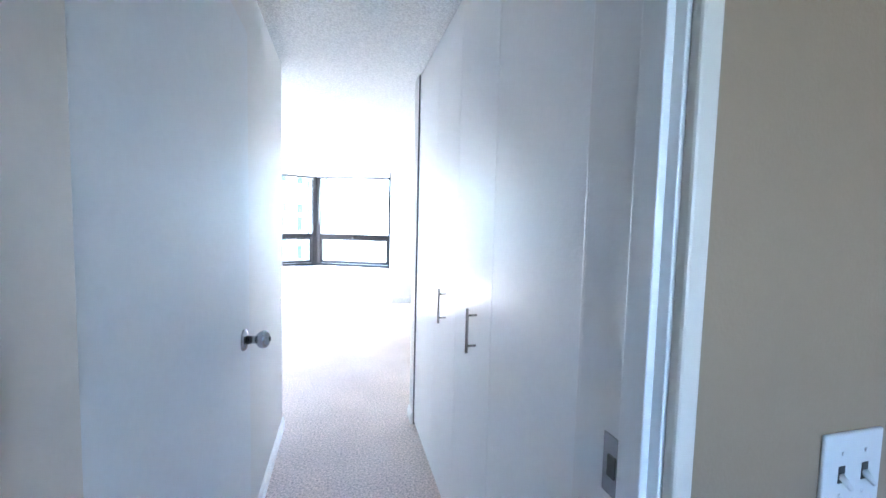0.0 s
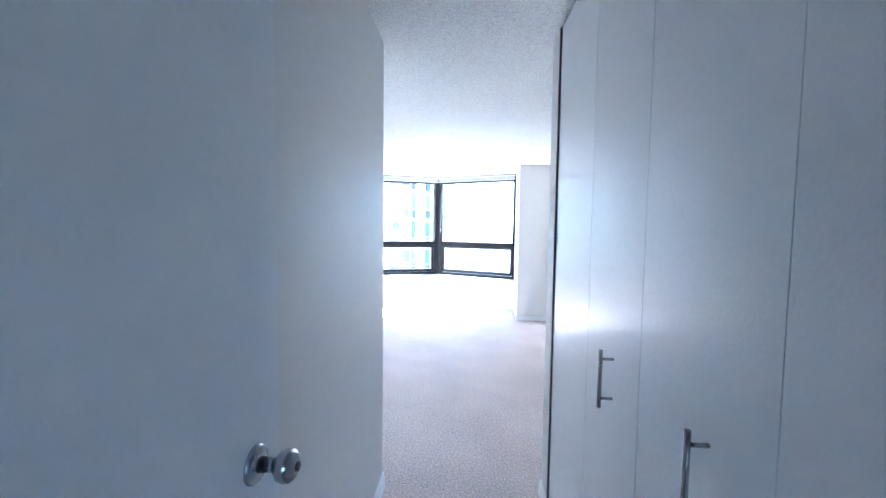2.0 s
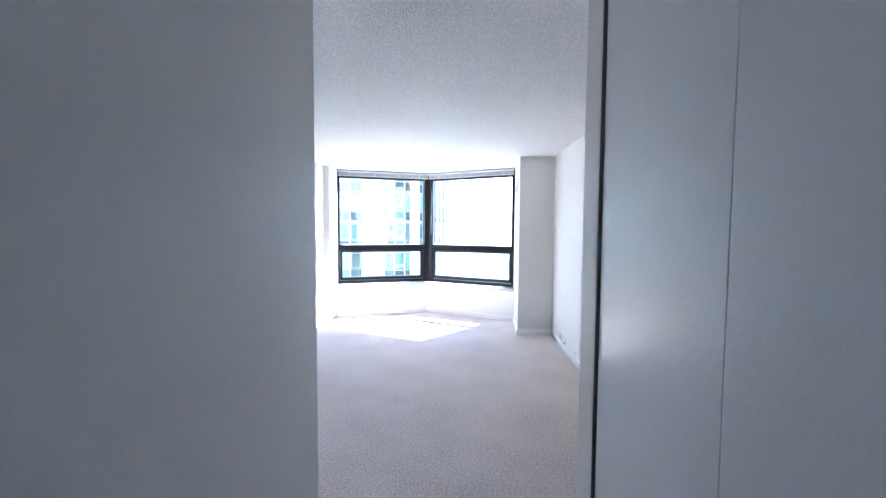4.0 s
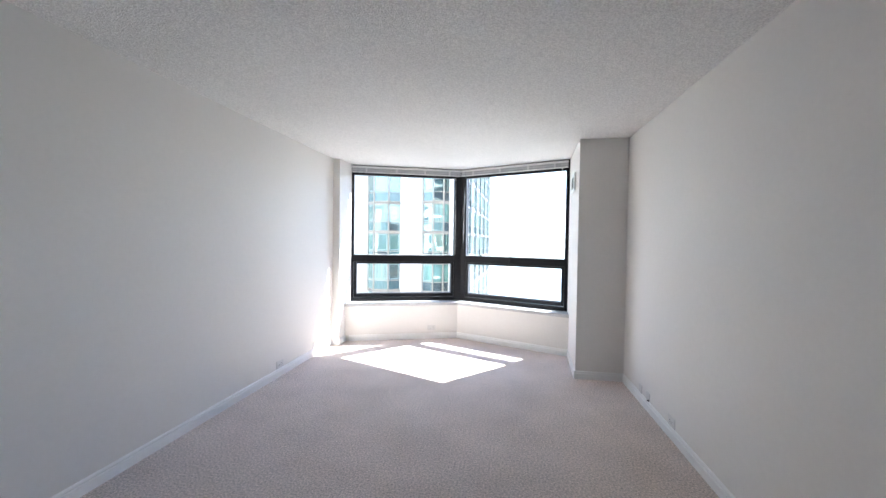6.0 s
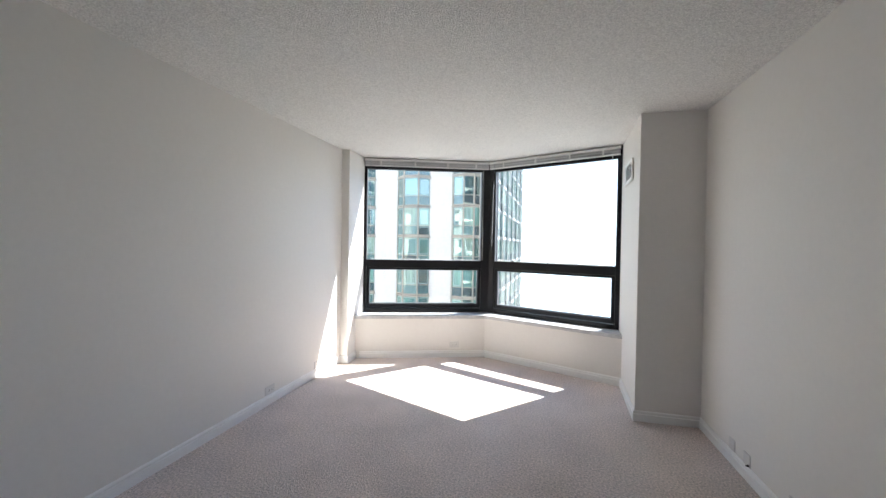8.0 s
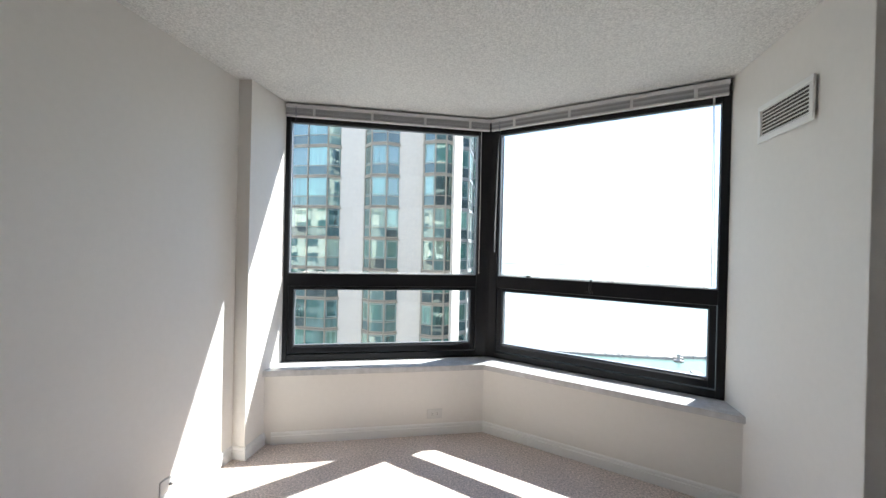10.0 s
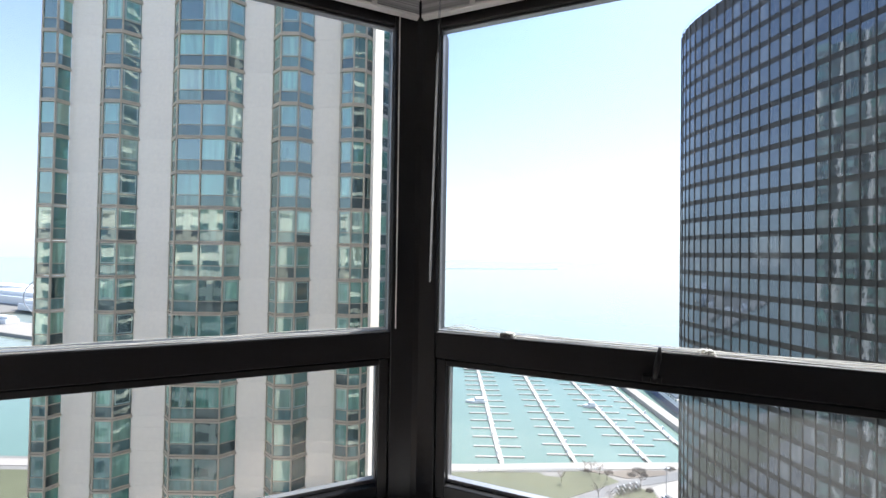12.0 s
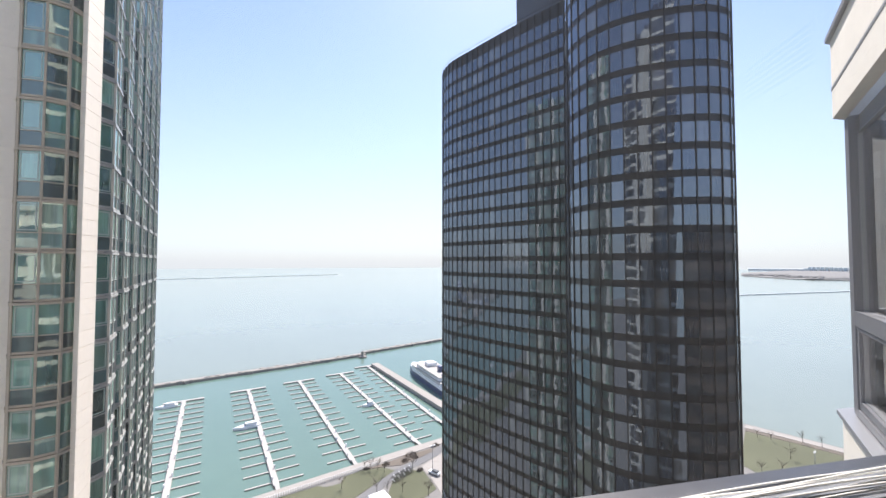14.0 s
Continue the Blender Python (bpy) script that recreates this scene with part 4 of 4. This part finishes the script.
def strip(name, line, w, z0, z1, mat, label, category):
    p = [Vector(q) for q in line]
    left, right = [], []
    for i, q in enumerate(p):
        d = (p[min(i + 1, len(p) - 1)] - p[max(i - 1, 0)]).normalized()
        nrm = Vector((-d.y, d.x)) * w / 2
        left.append(tuple(q + nrm))
        right.append(tuple(q - nrm))
    bm = bmesh.new()
    for i in range(len(p) - 1):
        add_prism(bm, [left[i], left[i + 1], right[i + 1], right[i]], z0, z1)
    return structure(name, bm, mat, label, category)


strip("pavement_promenade", [(-160, 149), (-60, 144.5), (22, 141.5), (60, 141.9), (97, 141.2)], 4.4, GROUND_Z - 0.05, GROUND_Z + 0.10, PROM, "pale concrete harbour promenade", "pavement")
for k, poly in enumerate(([(-150, 144), (-60, 139.5), (10, 138.8), (26, 139), (41, 138), (43, 135.8), (48, 135.2), (50, 138.4), (56, 138.8), (64, 136.3), (67, 131.9), (48.5, 124.7), (30, 117), (-30, 115), (-140, 125)],
                          [(57, 118.5), (62, 125), (66, 129), (72, 128.8), (75.3, 125.7), (73.2, 114), (67, 112), (60, 114)],
                          [(176, 62), (211, 71), (214.5, 52), (217, 30), (222, -60), (186, -60), (180, 44), (172, 53)],
                          [(-300, 160), (-170, 143), (-160, 120), (-300, 120)])):
    structure("ground_lawn_%d" % (k + 1), add_prism(bmesh.new(), poly, GROUND_Z - 0.05, GROUND_Z + 0.06), LAWN, "patchy spring lawn", "lawn")
structure("ground_bed", add_prism(bmesh.new(), [(56.3, 139.2), (66.6, 138.2), (74.6, 139.2), (79, 138.6), (88, 138.0), (86, 135.6), (77, 134.4), (70.6, 133.8), (64.4, 136.5)], GROUND_Z - 0.05, GROUND_Z + 0.08), EARTH, "brown planting bed with bare shrubs", "planting bed")
structure("pavement_plaza", add_prism(bmesh.new(), [(76.2, 128.6), (87, 132.2), (100, 136), (100, 108), (72, 108), (73.8, 114.2), (75.9, 125.7)], GROUND_Z - 0.05, GROUND_Z + 0.05), PROM, "pale paved harbour forecourt", "pavement")
strip("road_1", [(-200, 104), (-40, 105), (30, 109.5), (51, 123), (68, 130.9), (76, 131.8), (87, 134.2), (100, 139)], 3.6, GROUND_Z - 0.05, GROUND_Z + 0.03, ROAD, "grey asphalt park path", "road")
strip("road_2", [(150, 95), (162, 62), (166, 46), (174, -40)], 11.0, GROUND_Z - 0.05, GROUND_Z + 0.03, ROAD, "grey asphalt shore road", "road")
strip("pavement_shore", [(217.5, 73), (220.6, 52), (223, 30), (232, -80)], 4.6, GROUND_Z - 0.05, GROUND_Z + 0.10, PROM, "pale concrete shore path", "pavement")
strip("ground_verge", [(213.0, 71.6), (216.4, 52), (218.8, 30), (226, -70)], 3.2, GROUND_Z - 0.05, GROUND_Z + 0.07, EARTH, "bare earth verge beside the shore path", "verge")


def dock(x0, x1, y0, y1, reach, n, sides=(-1, 1)):
    root = thing("floating_dock", "long pale floating dock with finger piers, mostly empty", "dock", "docks in the harbour")
    a, b = Vector((x0, y0)), Vector((x1, y1))
    d = (b - a).normalized()
    m = axes((x0, y0), (d.y, -d.x), d)
    root.matrix_world = m
    L = (b - a).length
    part("walkway", box(-1.0, 0, WATER_Z + 0.05, 1.0, L, WATER_Z + 0.75, bevel=0.05), DOCK, root)
    part("end_float", box(-9.5, L - 1.2, WATER_Z + 0.06, 9.5, L + 0.8, WATER_Z + 0.74), DOCK, root)
    part("gangway", box(-0.7, -6.0, WATER_Z + 0.75, 0.7, 0.4, WATER_Z + 1.0, bevel=0.03), DOCK, root)
    me = {}
    for s in sides:
        me[s] = mesh_of("finger", add_box(bmesh.new(), min(s * 1.2, s * reach), -0.34, WATER_Z + 0.1, max(s * 1.2, s * reach), 0.34, WATER_Z + 0.42), DOCK)
        for k in range(n):
            ob = new("finger", me[s])
            ob.parent = root
            ob.matrix_local = Matrix.Translation((0, 3 + (L - 10) * k / (n - 1), 0)) @ Matrix.Rotation(0.0, 4, "Z")
    pile = mesh_of("power_post", add_box(bmesh.new(), -0.25, -0.25, WATER_Z + 0.7, 0.25, 0.25, WATER_Z + 1.9), WHITE)
    for k in range(n):
        ob = new("power_post", pile)
        ob.parent = root
        ob.location = (0.9 if k % 2 else -0.9, 4 + (L - 10) * k / (n - 1), 0)
    return root


dock(-2.3, 4.9, 149, 263, 9.5, 15)
dock(29.8, 36.9, 148, 263, 9.5, 14)
dock(57.6, 66.4, 149, 263, 9.0, 14)
dock(85.6, 93.8, 148, 264, 9.0, 14)
dock(-33.5, -26.5, 150, 262, 9.5, 14)
dock(105.8, 117.0, 160, 271, 8.0, 13, (-1,))
pier = whole("stone_pier", prism([(113.2, 158), (118.2, 158), (124.6, 269), (119.8, 270.5)], WATER_Z - 2, WATER_Z + 2.2), PROM, "broad concrete harbour pier", "pier")
bm = bmesh.new()
for x0, x1, y in ((-320, -12, 300.5), (-12, 66, 302.5), (66, 130, 302.5), (130, 420, 311)):
    y1 = {-12: 302.5, 66: 303.0, 130: 305.0, 420: 335.0}[x1]
    add_prism(bm, [(x0, y - 2.4), (x1, y1 - 2.4), (x1, y1 + 2.4), (x0, y + 2.4)], WATER_Z - 2, WATER_Z + 1.6)
    for k in range(int((x1 - x0) / 5)):
        f = (k + random.random()) / ((x1 - x0) / 5)
        add_box(bm, -1.4, -1.0, -1.2, 1.4, 1.0, 1.1, Matrix.Translation((x0 + (x1 - x0) * f, y + (y1 - y) * f + random.uniform(-3, 3), WATER_Z + 0.9)) @ Matrix.Rotation(random.uniform(0, 3), 4, "Z"))
whole("breakwater", bm, STONE, "long rubble stone breakwater across the harbour mouth", "breakwater")
whole("harbour_light", lathe([(3.4, 0), (3.2, 0.6), (1.2, 0.8), (0.9, 3.6), (1.2, 3.8), (0.6, 4.8)], Matrix.Translation((125, 299, WATER_Z + 0.4)), 16), STONE, "small beacon at the end of the breakwater", "beacon")
for x0, y0, x1, y1, w in ((-500, 1960, 790, 2255, 10), (1000, 362, 1650, 150, 6)):
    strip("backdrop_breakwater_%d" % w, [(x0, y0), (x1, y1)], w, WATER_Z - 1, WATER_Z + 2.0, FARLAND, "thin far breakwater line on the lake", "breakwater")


def ship(m, L, B):
    root = thing("excursion_ship", "white and navy excursion ship moored at the pier", "ship")
    root.matrix_world = m
    hull = [(-B / 2, 0), (B / 2, 0), (B / 2, L * 0.72), (B * 0.3, L * 0.9), (0, L), (-B * 0.3, L * 0.9), (-B / 2, L * 0.72)]
    part("hull", prism(hull, -0.5, 3.1, bevel=0.2), NAVY, root)
    part("bulwark", prism([(u * 0.985, 0.3 + v * 0.985) for u, v in hull], 3.1, 4.3, bevel=0.1), WHITE, root, "white upper hull band")
    for k in range(2):
        s, z = 0.46 - 0.04 * k, 4.3 + 2.5 * k
        end = L * (0.76 - 0.12 * k)
        part("deck_house", prism([(-B * s, 3 + 4 * k), (B * s, 3 + 4 * k), (B * s, end), (B * s * 0.5, end + 4), (-B * s * 0.5, end + 4), (-B * s, end)], z, z + 2.2, bevel=0.1), WHITE, root)
        part("deck_edge", prism([(-B * s - 0.3, 2.4 + 4 * k), (B * s + 0.3, 2.4 + 4 * k), (B * s + 0.3, end + 1), (-B * s - 0.3, end + 1)], z + 2.2, z + 2.42), DOCK, root)
        me = mesh_of("cabin_window", box(-0.06, 0, 0.85, 0.06, 1.5, 1.65), CARDARK)
        for side in (-1, 1):
            for n in range(int((end - 9 - 4 * k) / 2.6)):
                ob = new("cabin_window", me)
                ob.parent, ob.location = root, (side * B * s, 5 + 4 * k + 2.6 * n, z)
    part("wheelhouse", prism([(-B * 0.22, L * 0.46), (B * 0.22, L * 0.46), (B * 0.18, L * 0.56), (-B * 0.18, L * 0.56)], 9.4, 11.6, bevel=0.15), WHITE, root)
    part("funnel", prism([(-1.2, L * 0.26), (1.2, L * 0.26), (1.0, L * 0.32), (-1.0, L * 0.32)], 9.4, 12.4, bevel=0.2), NAVY, root)
    for n in range(5):
        part("deck_locker", box(-3.4 + 1.5 * n, 8.5 + 2 * (n % 2), 9.22, -2.4 + 1.5 * n, 9.9 + 2 * (n % 2), 10.3, bevel=0.08), DOCK if n % 2 else WHITE, root)
    part("mast", tube([(0, L * 0.4, 9.2), (0, L * 0.4, 14)], [0.2, 0.08], 8), WHITE, root)


ship(axes((133.5, 186), (0.987, -0.16), (0.16, 0.987)) @ Matrix.Translation((0, 0, WATER_Z)), 66, 15)


def boat(x, y, ang, L, label):
    root = thing("motor_boat", label, "boat", "boats at the docks")
    root.matrix_world = Matrix.Translation((x, y, WATER_Z)) @ Matrix.Rotation(ang, 4, "Z")
    part("hull", prism([(-L * 0.16, 0), (L * 0.16, 0), (L * 0.17, L * 0.6), (0, L), (-L * 0.17, L * 0.6)], 0.0, 1.3, bevel=0.12), WHITE, root)
    part("cabin", prism([(-L * 0.12, L * 0.12), (L * 0.12, L * 0.12), (L * 0.1, L * 0.55), (-L * 0.1, L * 0.55)], 1.3, 2.5, bevel=0.15), WHITE, root)
    part("windscreen", box(-L * 0.1, L * 0.555, 1.4, L * 0.1, L * 0.57, 2.2), CARDARK, root)


boat(34.0, 206.0, math.pi / 2, 11.5, "white motor cruiser moored in a slip")
boat(89.5, 199.0, math.pi / 2, 7.0, "small white cabin boat moored in a slip")
boat(2.0, 257.5, math.pi / 2, 10.0, "white sailing boat hull moored at the dock end")
boat(-3.5, 160.0, math.pi / 2, 7.0, "white and blue boat moored near the shore")
boat(-142.0, 174.0, 0.4, 6.0, "small dark buoy tender alone on the water")


def bare_tree(x, y, h, seed):
    rnd = random.Random(seed)
    root = thing("bare_tree", "leafless young park tree in early spring", "tree", "bare trees in the park")
    root.location = (x, y, GROUND_Z)
    part("trunk", tube([(0, 0, -0.1), (0.05, 0.02, h * 0.3), (0.0, 0.08, h * 0.55)], [h * 0.02, h * 0.016, h * 0.011], 7), BARK, root)
    bm = bmesh.new()
    for k in range(16):
        a, z = rnd.uniform(0, 6.3), h * rnd.uniform(0.28, 0.55)
        r, up = h * rnd.uniform(0.16, 0.34), h * rnd.uniform(0.2, 0.45)
        tip = Vector((r * math.cos(a), r * math.sin(a), z + up))
        add_tube(bm, [(0, 0.05, z), tip * 0.5 + Vector((0, 0, z * 0.5 + up * 0.05)), tip], [h * 0.006, h * 0.004, h * 0.0016], 4)
        for j in range(3):
            b = a + rnd.uniform(-0.9, 0.9)
            add_tube(bm, [tip * 0.6 + Vector((0, 0, z * 0.4)), tip + Vector((math.cos(b), math.sin(b), rnd.uniform(0.2, 0.9))) * h * 0.12], [h * 0.004, h * 0.0015], 3)
    part("crown", bm, BARK, root)


for k, (x, y) in enumerate(((58, 138.7), (59.7, 137.5), (62, 135.9), (63.1, 132.8), (55.6, 123), (58.1, 120.6), (62.8, 118.6), (69, 112.4), (72.8, 129.2), (47, 132), (209.5, 61.5), (218, 53.2), (219.3, 47.6), (207.4, 65.6), (173.5, 54.6), (180.5, 50.7), (201.8, 37.7), (196, 52), (-150, 140), (-140, 134))):
    bare_tree(x, y, 4.4 + (k * 37 % 10) * 0.14, k)


def shrub(x, y, r, h, seed):
    """A leafless hedge clump: a mound of fine twigs."""
    rnd = random.Random(seed)
    bm = bmesh.new()
    for k in range(90):
        a, q = rnd.uniform(0, 6.3), r * math.sqrt(rnd.random())
        foot = Vector((x + q * math.cos(a), y + 0.6 * q * math.sin(a), GROUND_Z))
        lean = Vector((rnd.uniform(-0.4, 0.4), rnd.uniform(-0.4, 0.4), h * rnd.uniform(0.6, 1.0) * (1.15 - 0.7 * q / r)))
        add_tube(bm, [foot, foot + lean * 0.55 + Vector((0, 0, 0.1)), foot + lean], [0.05, 0.04, 0.02], 4)
    whole("shrub", bm, BARK, "brown leafless shrub in a planting bed", "shrub", "shrubs by the harbour")


for k, (x, y, r, h) in enumerate(((89.3, 139.0, 1.9, 1.5), (77.0, 137.6, 2.6, 2.4), (77.6, 135.3, 1.3, 1.2), (73.1, 135.6, 1.8, 1.4), (66.0, 137.3, 1.7, 1.3), (58.6, 138.4, 1.2, 1.2), (74.2, 126.6, 1.4, 1.6))):
    shrub(x, y, r, h, 40 + k)


def street_lamp(x, y):
    root = thing("street_lamp", "tall pole lamp with two heads in the park", "lamp", "lamps along the shore road")
    root.location = (x, y, GROUND_Z)
    part("pole", tube([(0, 0, 0), (0, 0, 9)], [0.12, 0.07], 8), GREYMETAL, root)
    for s in (-1, 1):
        part("lamp_head", box(min(s * 0.2, s * 1.1), -0.2, 8.9, max(s * 0.2, s * 1.1), 0.2, 9.1, bevel=0.04), WHITE, root)


street_lamp(186.2, 43.1)
street_lamp(78.1, 123.9)


def car(x, y, ang, mat, label):
    root = thing("parked_car", label, "car", "cars by the harbour")
    root.matrix_world = Matrix.Translation((x, y, GROUND_Z + 0.04)) @ Matrix.Rotation(ang, 4, "Z")
    part("body", prism([(-0.9, -2.2), (0.9, -2.2), (0.9, 2.0), (0.6, 2.25), (-0.6, 2.25), (-0.9, 2.0)], 0.35, 0.95, bevel=0.12), mat, root)
    part("cabin", prism([(-0.75, -1.6), (0.75, -1.6), (0.65, 0.8), (-0.65, 0.8)], 0.95, 1.45, bevel=0.12), CARDARK, root)
    for sx in (-0.85, 0.85):
        for sy in (-1.35, 1.35):
            part("wheel", lathe([(0.33, -0.1), (0.33, 0.1)], Matrix.Translation((sx, sy, 0.33)) @ Matrix.Rotation(math.pi / 2, 4, "Y"), 12), SOCKET, root)


car(90.5, 131.5, 0.2, WHITE, "white car parked by the harbour road")
car(77.4, 121.6, 0.35, WHITE, "white car parked on the paved forecourt")


def bicycle(x, y, ang, mat, label):
    root = thing("bicycle", label, "bicycle", "bicycles in the park rack")
    root.matrix_world = Matrix.Translation((x, y, GROUND_Z + 0.06)) @ Matrix.Rotation(ang, 4, "Z")
    for u in (-0.52, 0.52):
        part("wheel", tube([(u + 0.33 * math.cos(a), 0, 0.35 + 0.33 * math.sin(a)) for a in (2 * math.pi * k / 14 for k in range(15))], 0.05, 5), SOCKET, root)
    bm = add_tube(bmesh.new(), [(-0.52, 0, 0.35), (-0.12, 0, 0.85), (0.40, 0, 0.88), (-0.02, 0, 0.32), (-0.12, 0, 0.85)], 0.05, 5)
    add_tube(bm, [(0.52, 0, 0.35), (0.40, 0, 0.88), (0.36, 0, 1.02)], 0.03, 5)
    part("bicycle_frame", bm, mat, root)
    part("saddle", box(-0.27, -0.07, 0.90, 0.0, 0.07, 0.96, bevel=0.02), SOCKET, root)
    part("basket", box(0.42, -0.17, 0.82, 0.74, 0.17, 1.08, bevel=0.03), mat, root)
    part("handlebar", tube([(0.30, -0.28, 1.04), (0.37, 0, 1.03), (0.30, 0.28, 1.04)], 0.02, 5), STEEL, root)


for k in range(22):
    bicycle(63.0 + 0.42 * k + (0.3 if k % 2 else 0), 125.0 + 0.13 * k + (1.8 if k % 2 else 0), 1.9 + 0.1 * (k % 3), WHITE if k % 3 == 0 else CARDARK, "city bicycle parked in a dense park rack")
whole("white_kiosk", box(51.0, 114.5, GROUND_Z, 56.5, 119.5, GROUND_Z + 2.6, bevel=0.1), WHITE, "small white flat-roofed kiosk in the park", "kiosk")

# low fence of the promenade
fence = thing("promenade_fence", "low pale fence along the harbour promenade", "fence")
post = mesh_of("post", add_box(bmesh.new(), -0.12, -0.12, 0, 0.12, 0.12, 1.3), WHITE)
for k in range(60):
    ob = new("post", post)
    ob.parent, ob.location = fence, (20 + k * 0.75, 139.1, GROUND_Z)

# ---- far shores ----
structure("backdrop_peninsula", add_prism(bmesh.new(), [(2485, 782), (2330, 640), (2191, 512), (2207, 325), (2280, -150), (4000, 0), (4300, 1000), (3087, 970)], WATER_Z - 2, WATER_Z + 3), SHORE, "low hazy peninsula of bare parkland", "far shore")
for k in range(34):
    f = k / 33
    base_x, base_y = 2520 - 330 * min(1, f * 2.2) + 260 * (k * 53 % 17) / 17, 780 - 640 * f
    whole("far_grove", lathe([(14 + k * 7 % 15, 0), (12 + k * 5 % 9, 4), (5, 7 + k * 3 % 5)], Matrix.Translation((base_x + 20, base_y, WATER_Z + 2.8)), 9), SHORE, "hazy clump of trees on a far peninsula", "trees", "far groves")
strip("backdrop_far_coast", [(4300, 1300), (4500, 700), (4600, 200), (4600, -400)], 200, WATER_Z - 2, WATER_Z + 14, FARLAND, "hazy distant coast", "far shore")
for k in range(14):
    h = 16 + (k * 29 % 30)
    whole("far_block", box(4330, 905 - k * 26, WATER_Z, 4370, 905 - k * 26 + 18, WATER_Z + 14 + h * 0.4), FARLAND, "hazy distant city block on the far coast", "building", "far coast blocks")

# harbour sheds and wheel seen past the white high-rise
strip("pavement_far_pier", [(-300, 352), (-420, 400), (-700, 520)], 34, WATER_Z - 2, WATER_Z + 2.5, PROM, "broad paved amusement pier", "pier")
strip("pavement_far_quay", [(-470, 520), (-800, 640)], 120, WATER_Z - 2, WATER_Z + 2.5, LAND, "paved quay", "quay")
for k, (x, y, w, l, h) in enumerate(((-395, 470, 20, 60, 10), (-455, 490, 24, 70, 12), (-540, 560, 40, 160, 16), (-660, 640, 40, 180, 18), (-420, 410, 10, 30, 7), (-470, 428, 10, 36, 7))):
    bm = bmesh.new()
    m = Matrix.Translation((x, y, WATER_Z + 2.4)) @ Matrix.Rotation(radians(-24), 4, "Z")
    add_box(bm, -l / 2, -w / 2, 0, l / 2, w / 2, h * 0.65, m)
    add_box(bm, -l / 2 + 1, -w / 3, h * 0.65, l / 2 - 1, w / 3, h, m)
    whole("pier_shed", bevelled(bm, 0.4, 1), WHITE, "long white shed on the far pier", "building", "sheds on the far pier")
wheel = thing("ferris_wheel", "large thin ferris wheel on the far pier", "ferris wheel")
wheel.matrix_world = Matrix.Translation((-398, 436, WATER_Z + 26)) @ Matrix.Rotation(radians(35), 4, "Z")
part("rim", tube([(22 * math.cos(a), 0, 22 * math.sin(a)) for a in (2 * math.pi * k / 40 for k in range(41))], 0.5, 6), GREYMETAL, wheel)
for k in range(12):
    a = 2 * math.pi * k / 12
    part("spoke", tube([(0, 0, 0), (22 * math.cos(a), 0, 22 * math.sin(a))], 0.12, 4), GREYMETAL, wheel)
for s in (-1, 1):
    part("leg", tube([(0, 0, 0), (s * 11, 0, -25)], 0.6, 6), GREYMETAL, wheel)
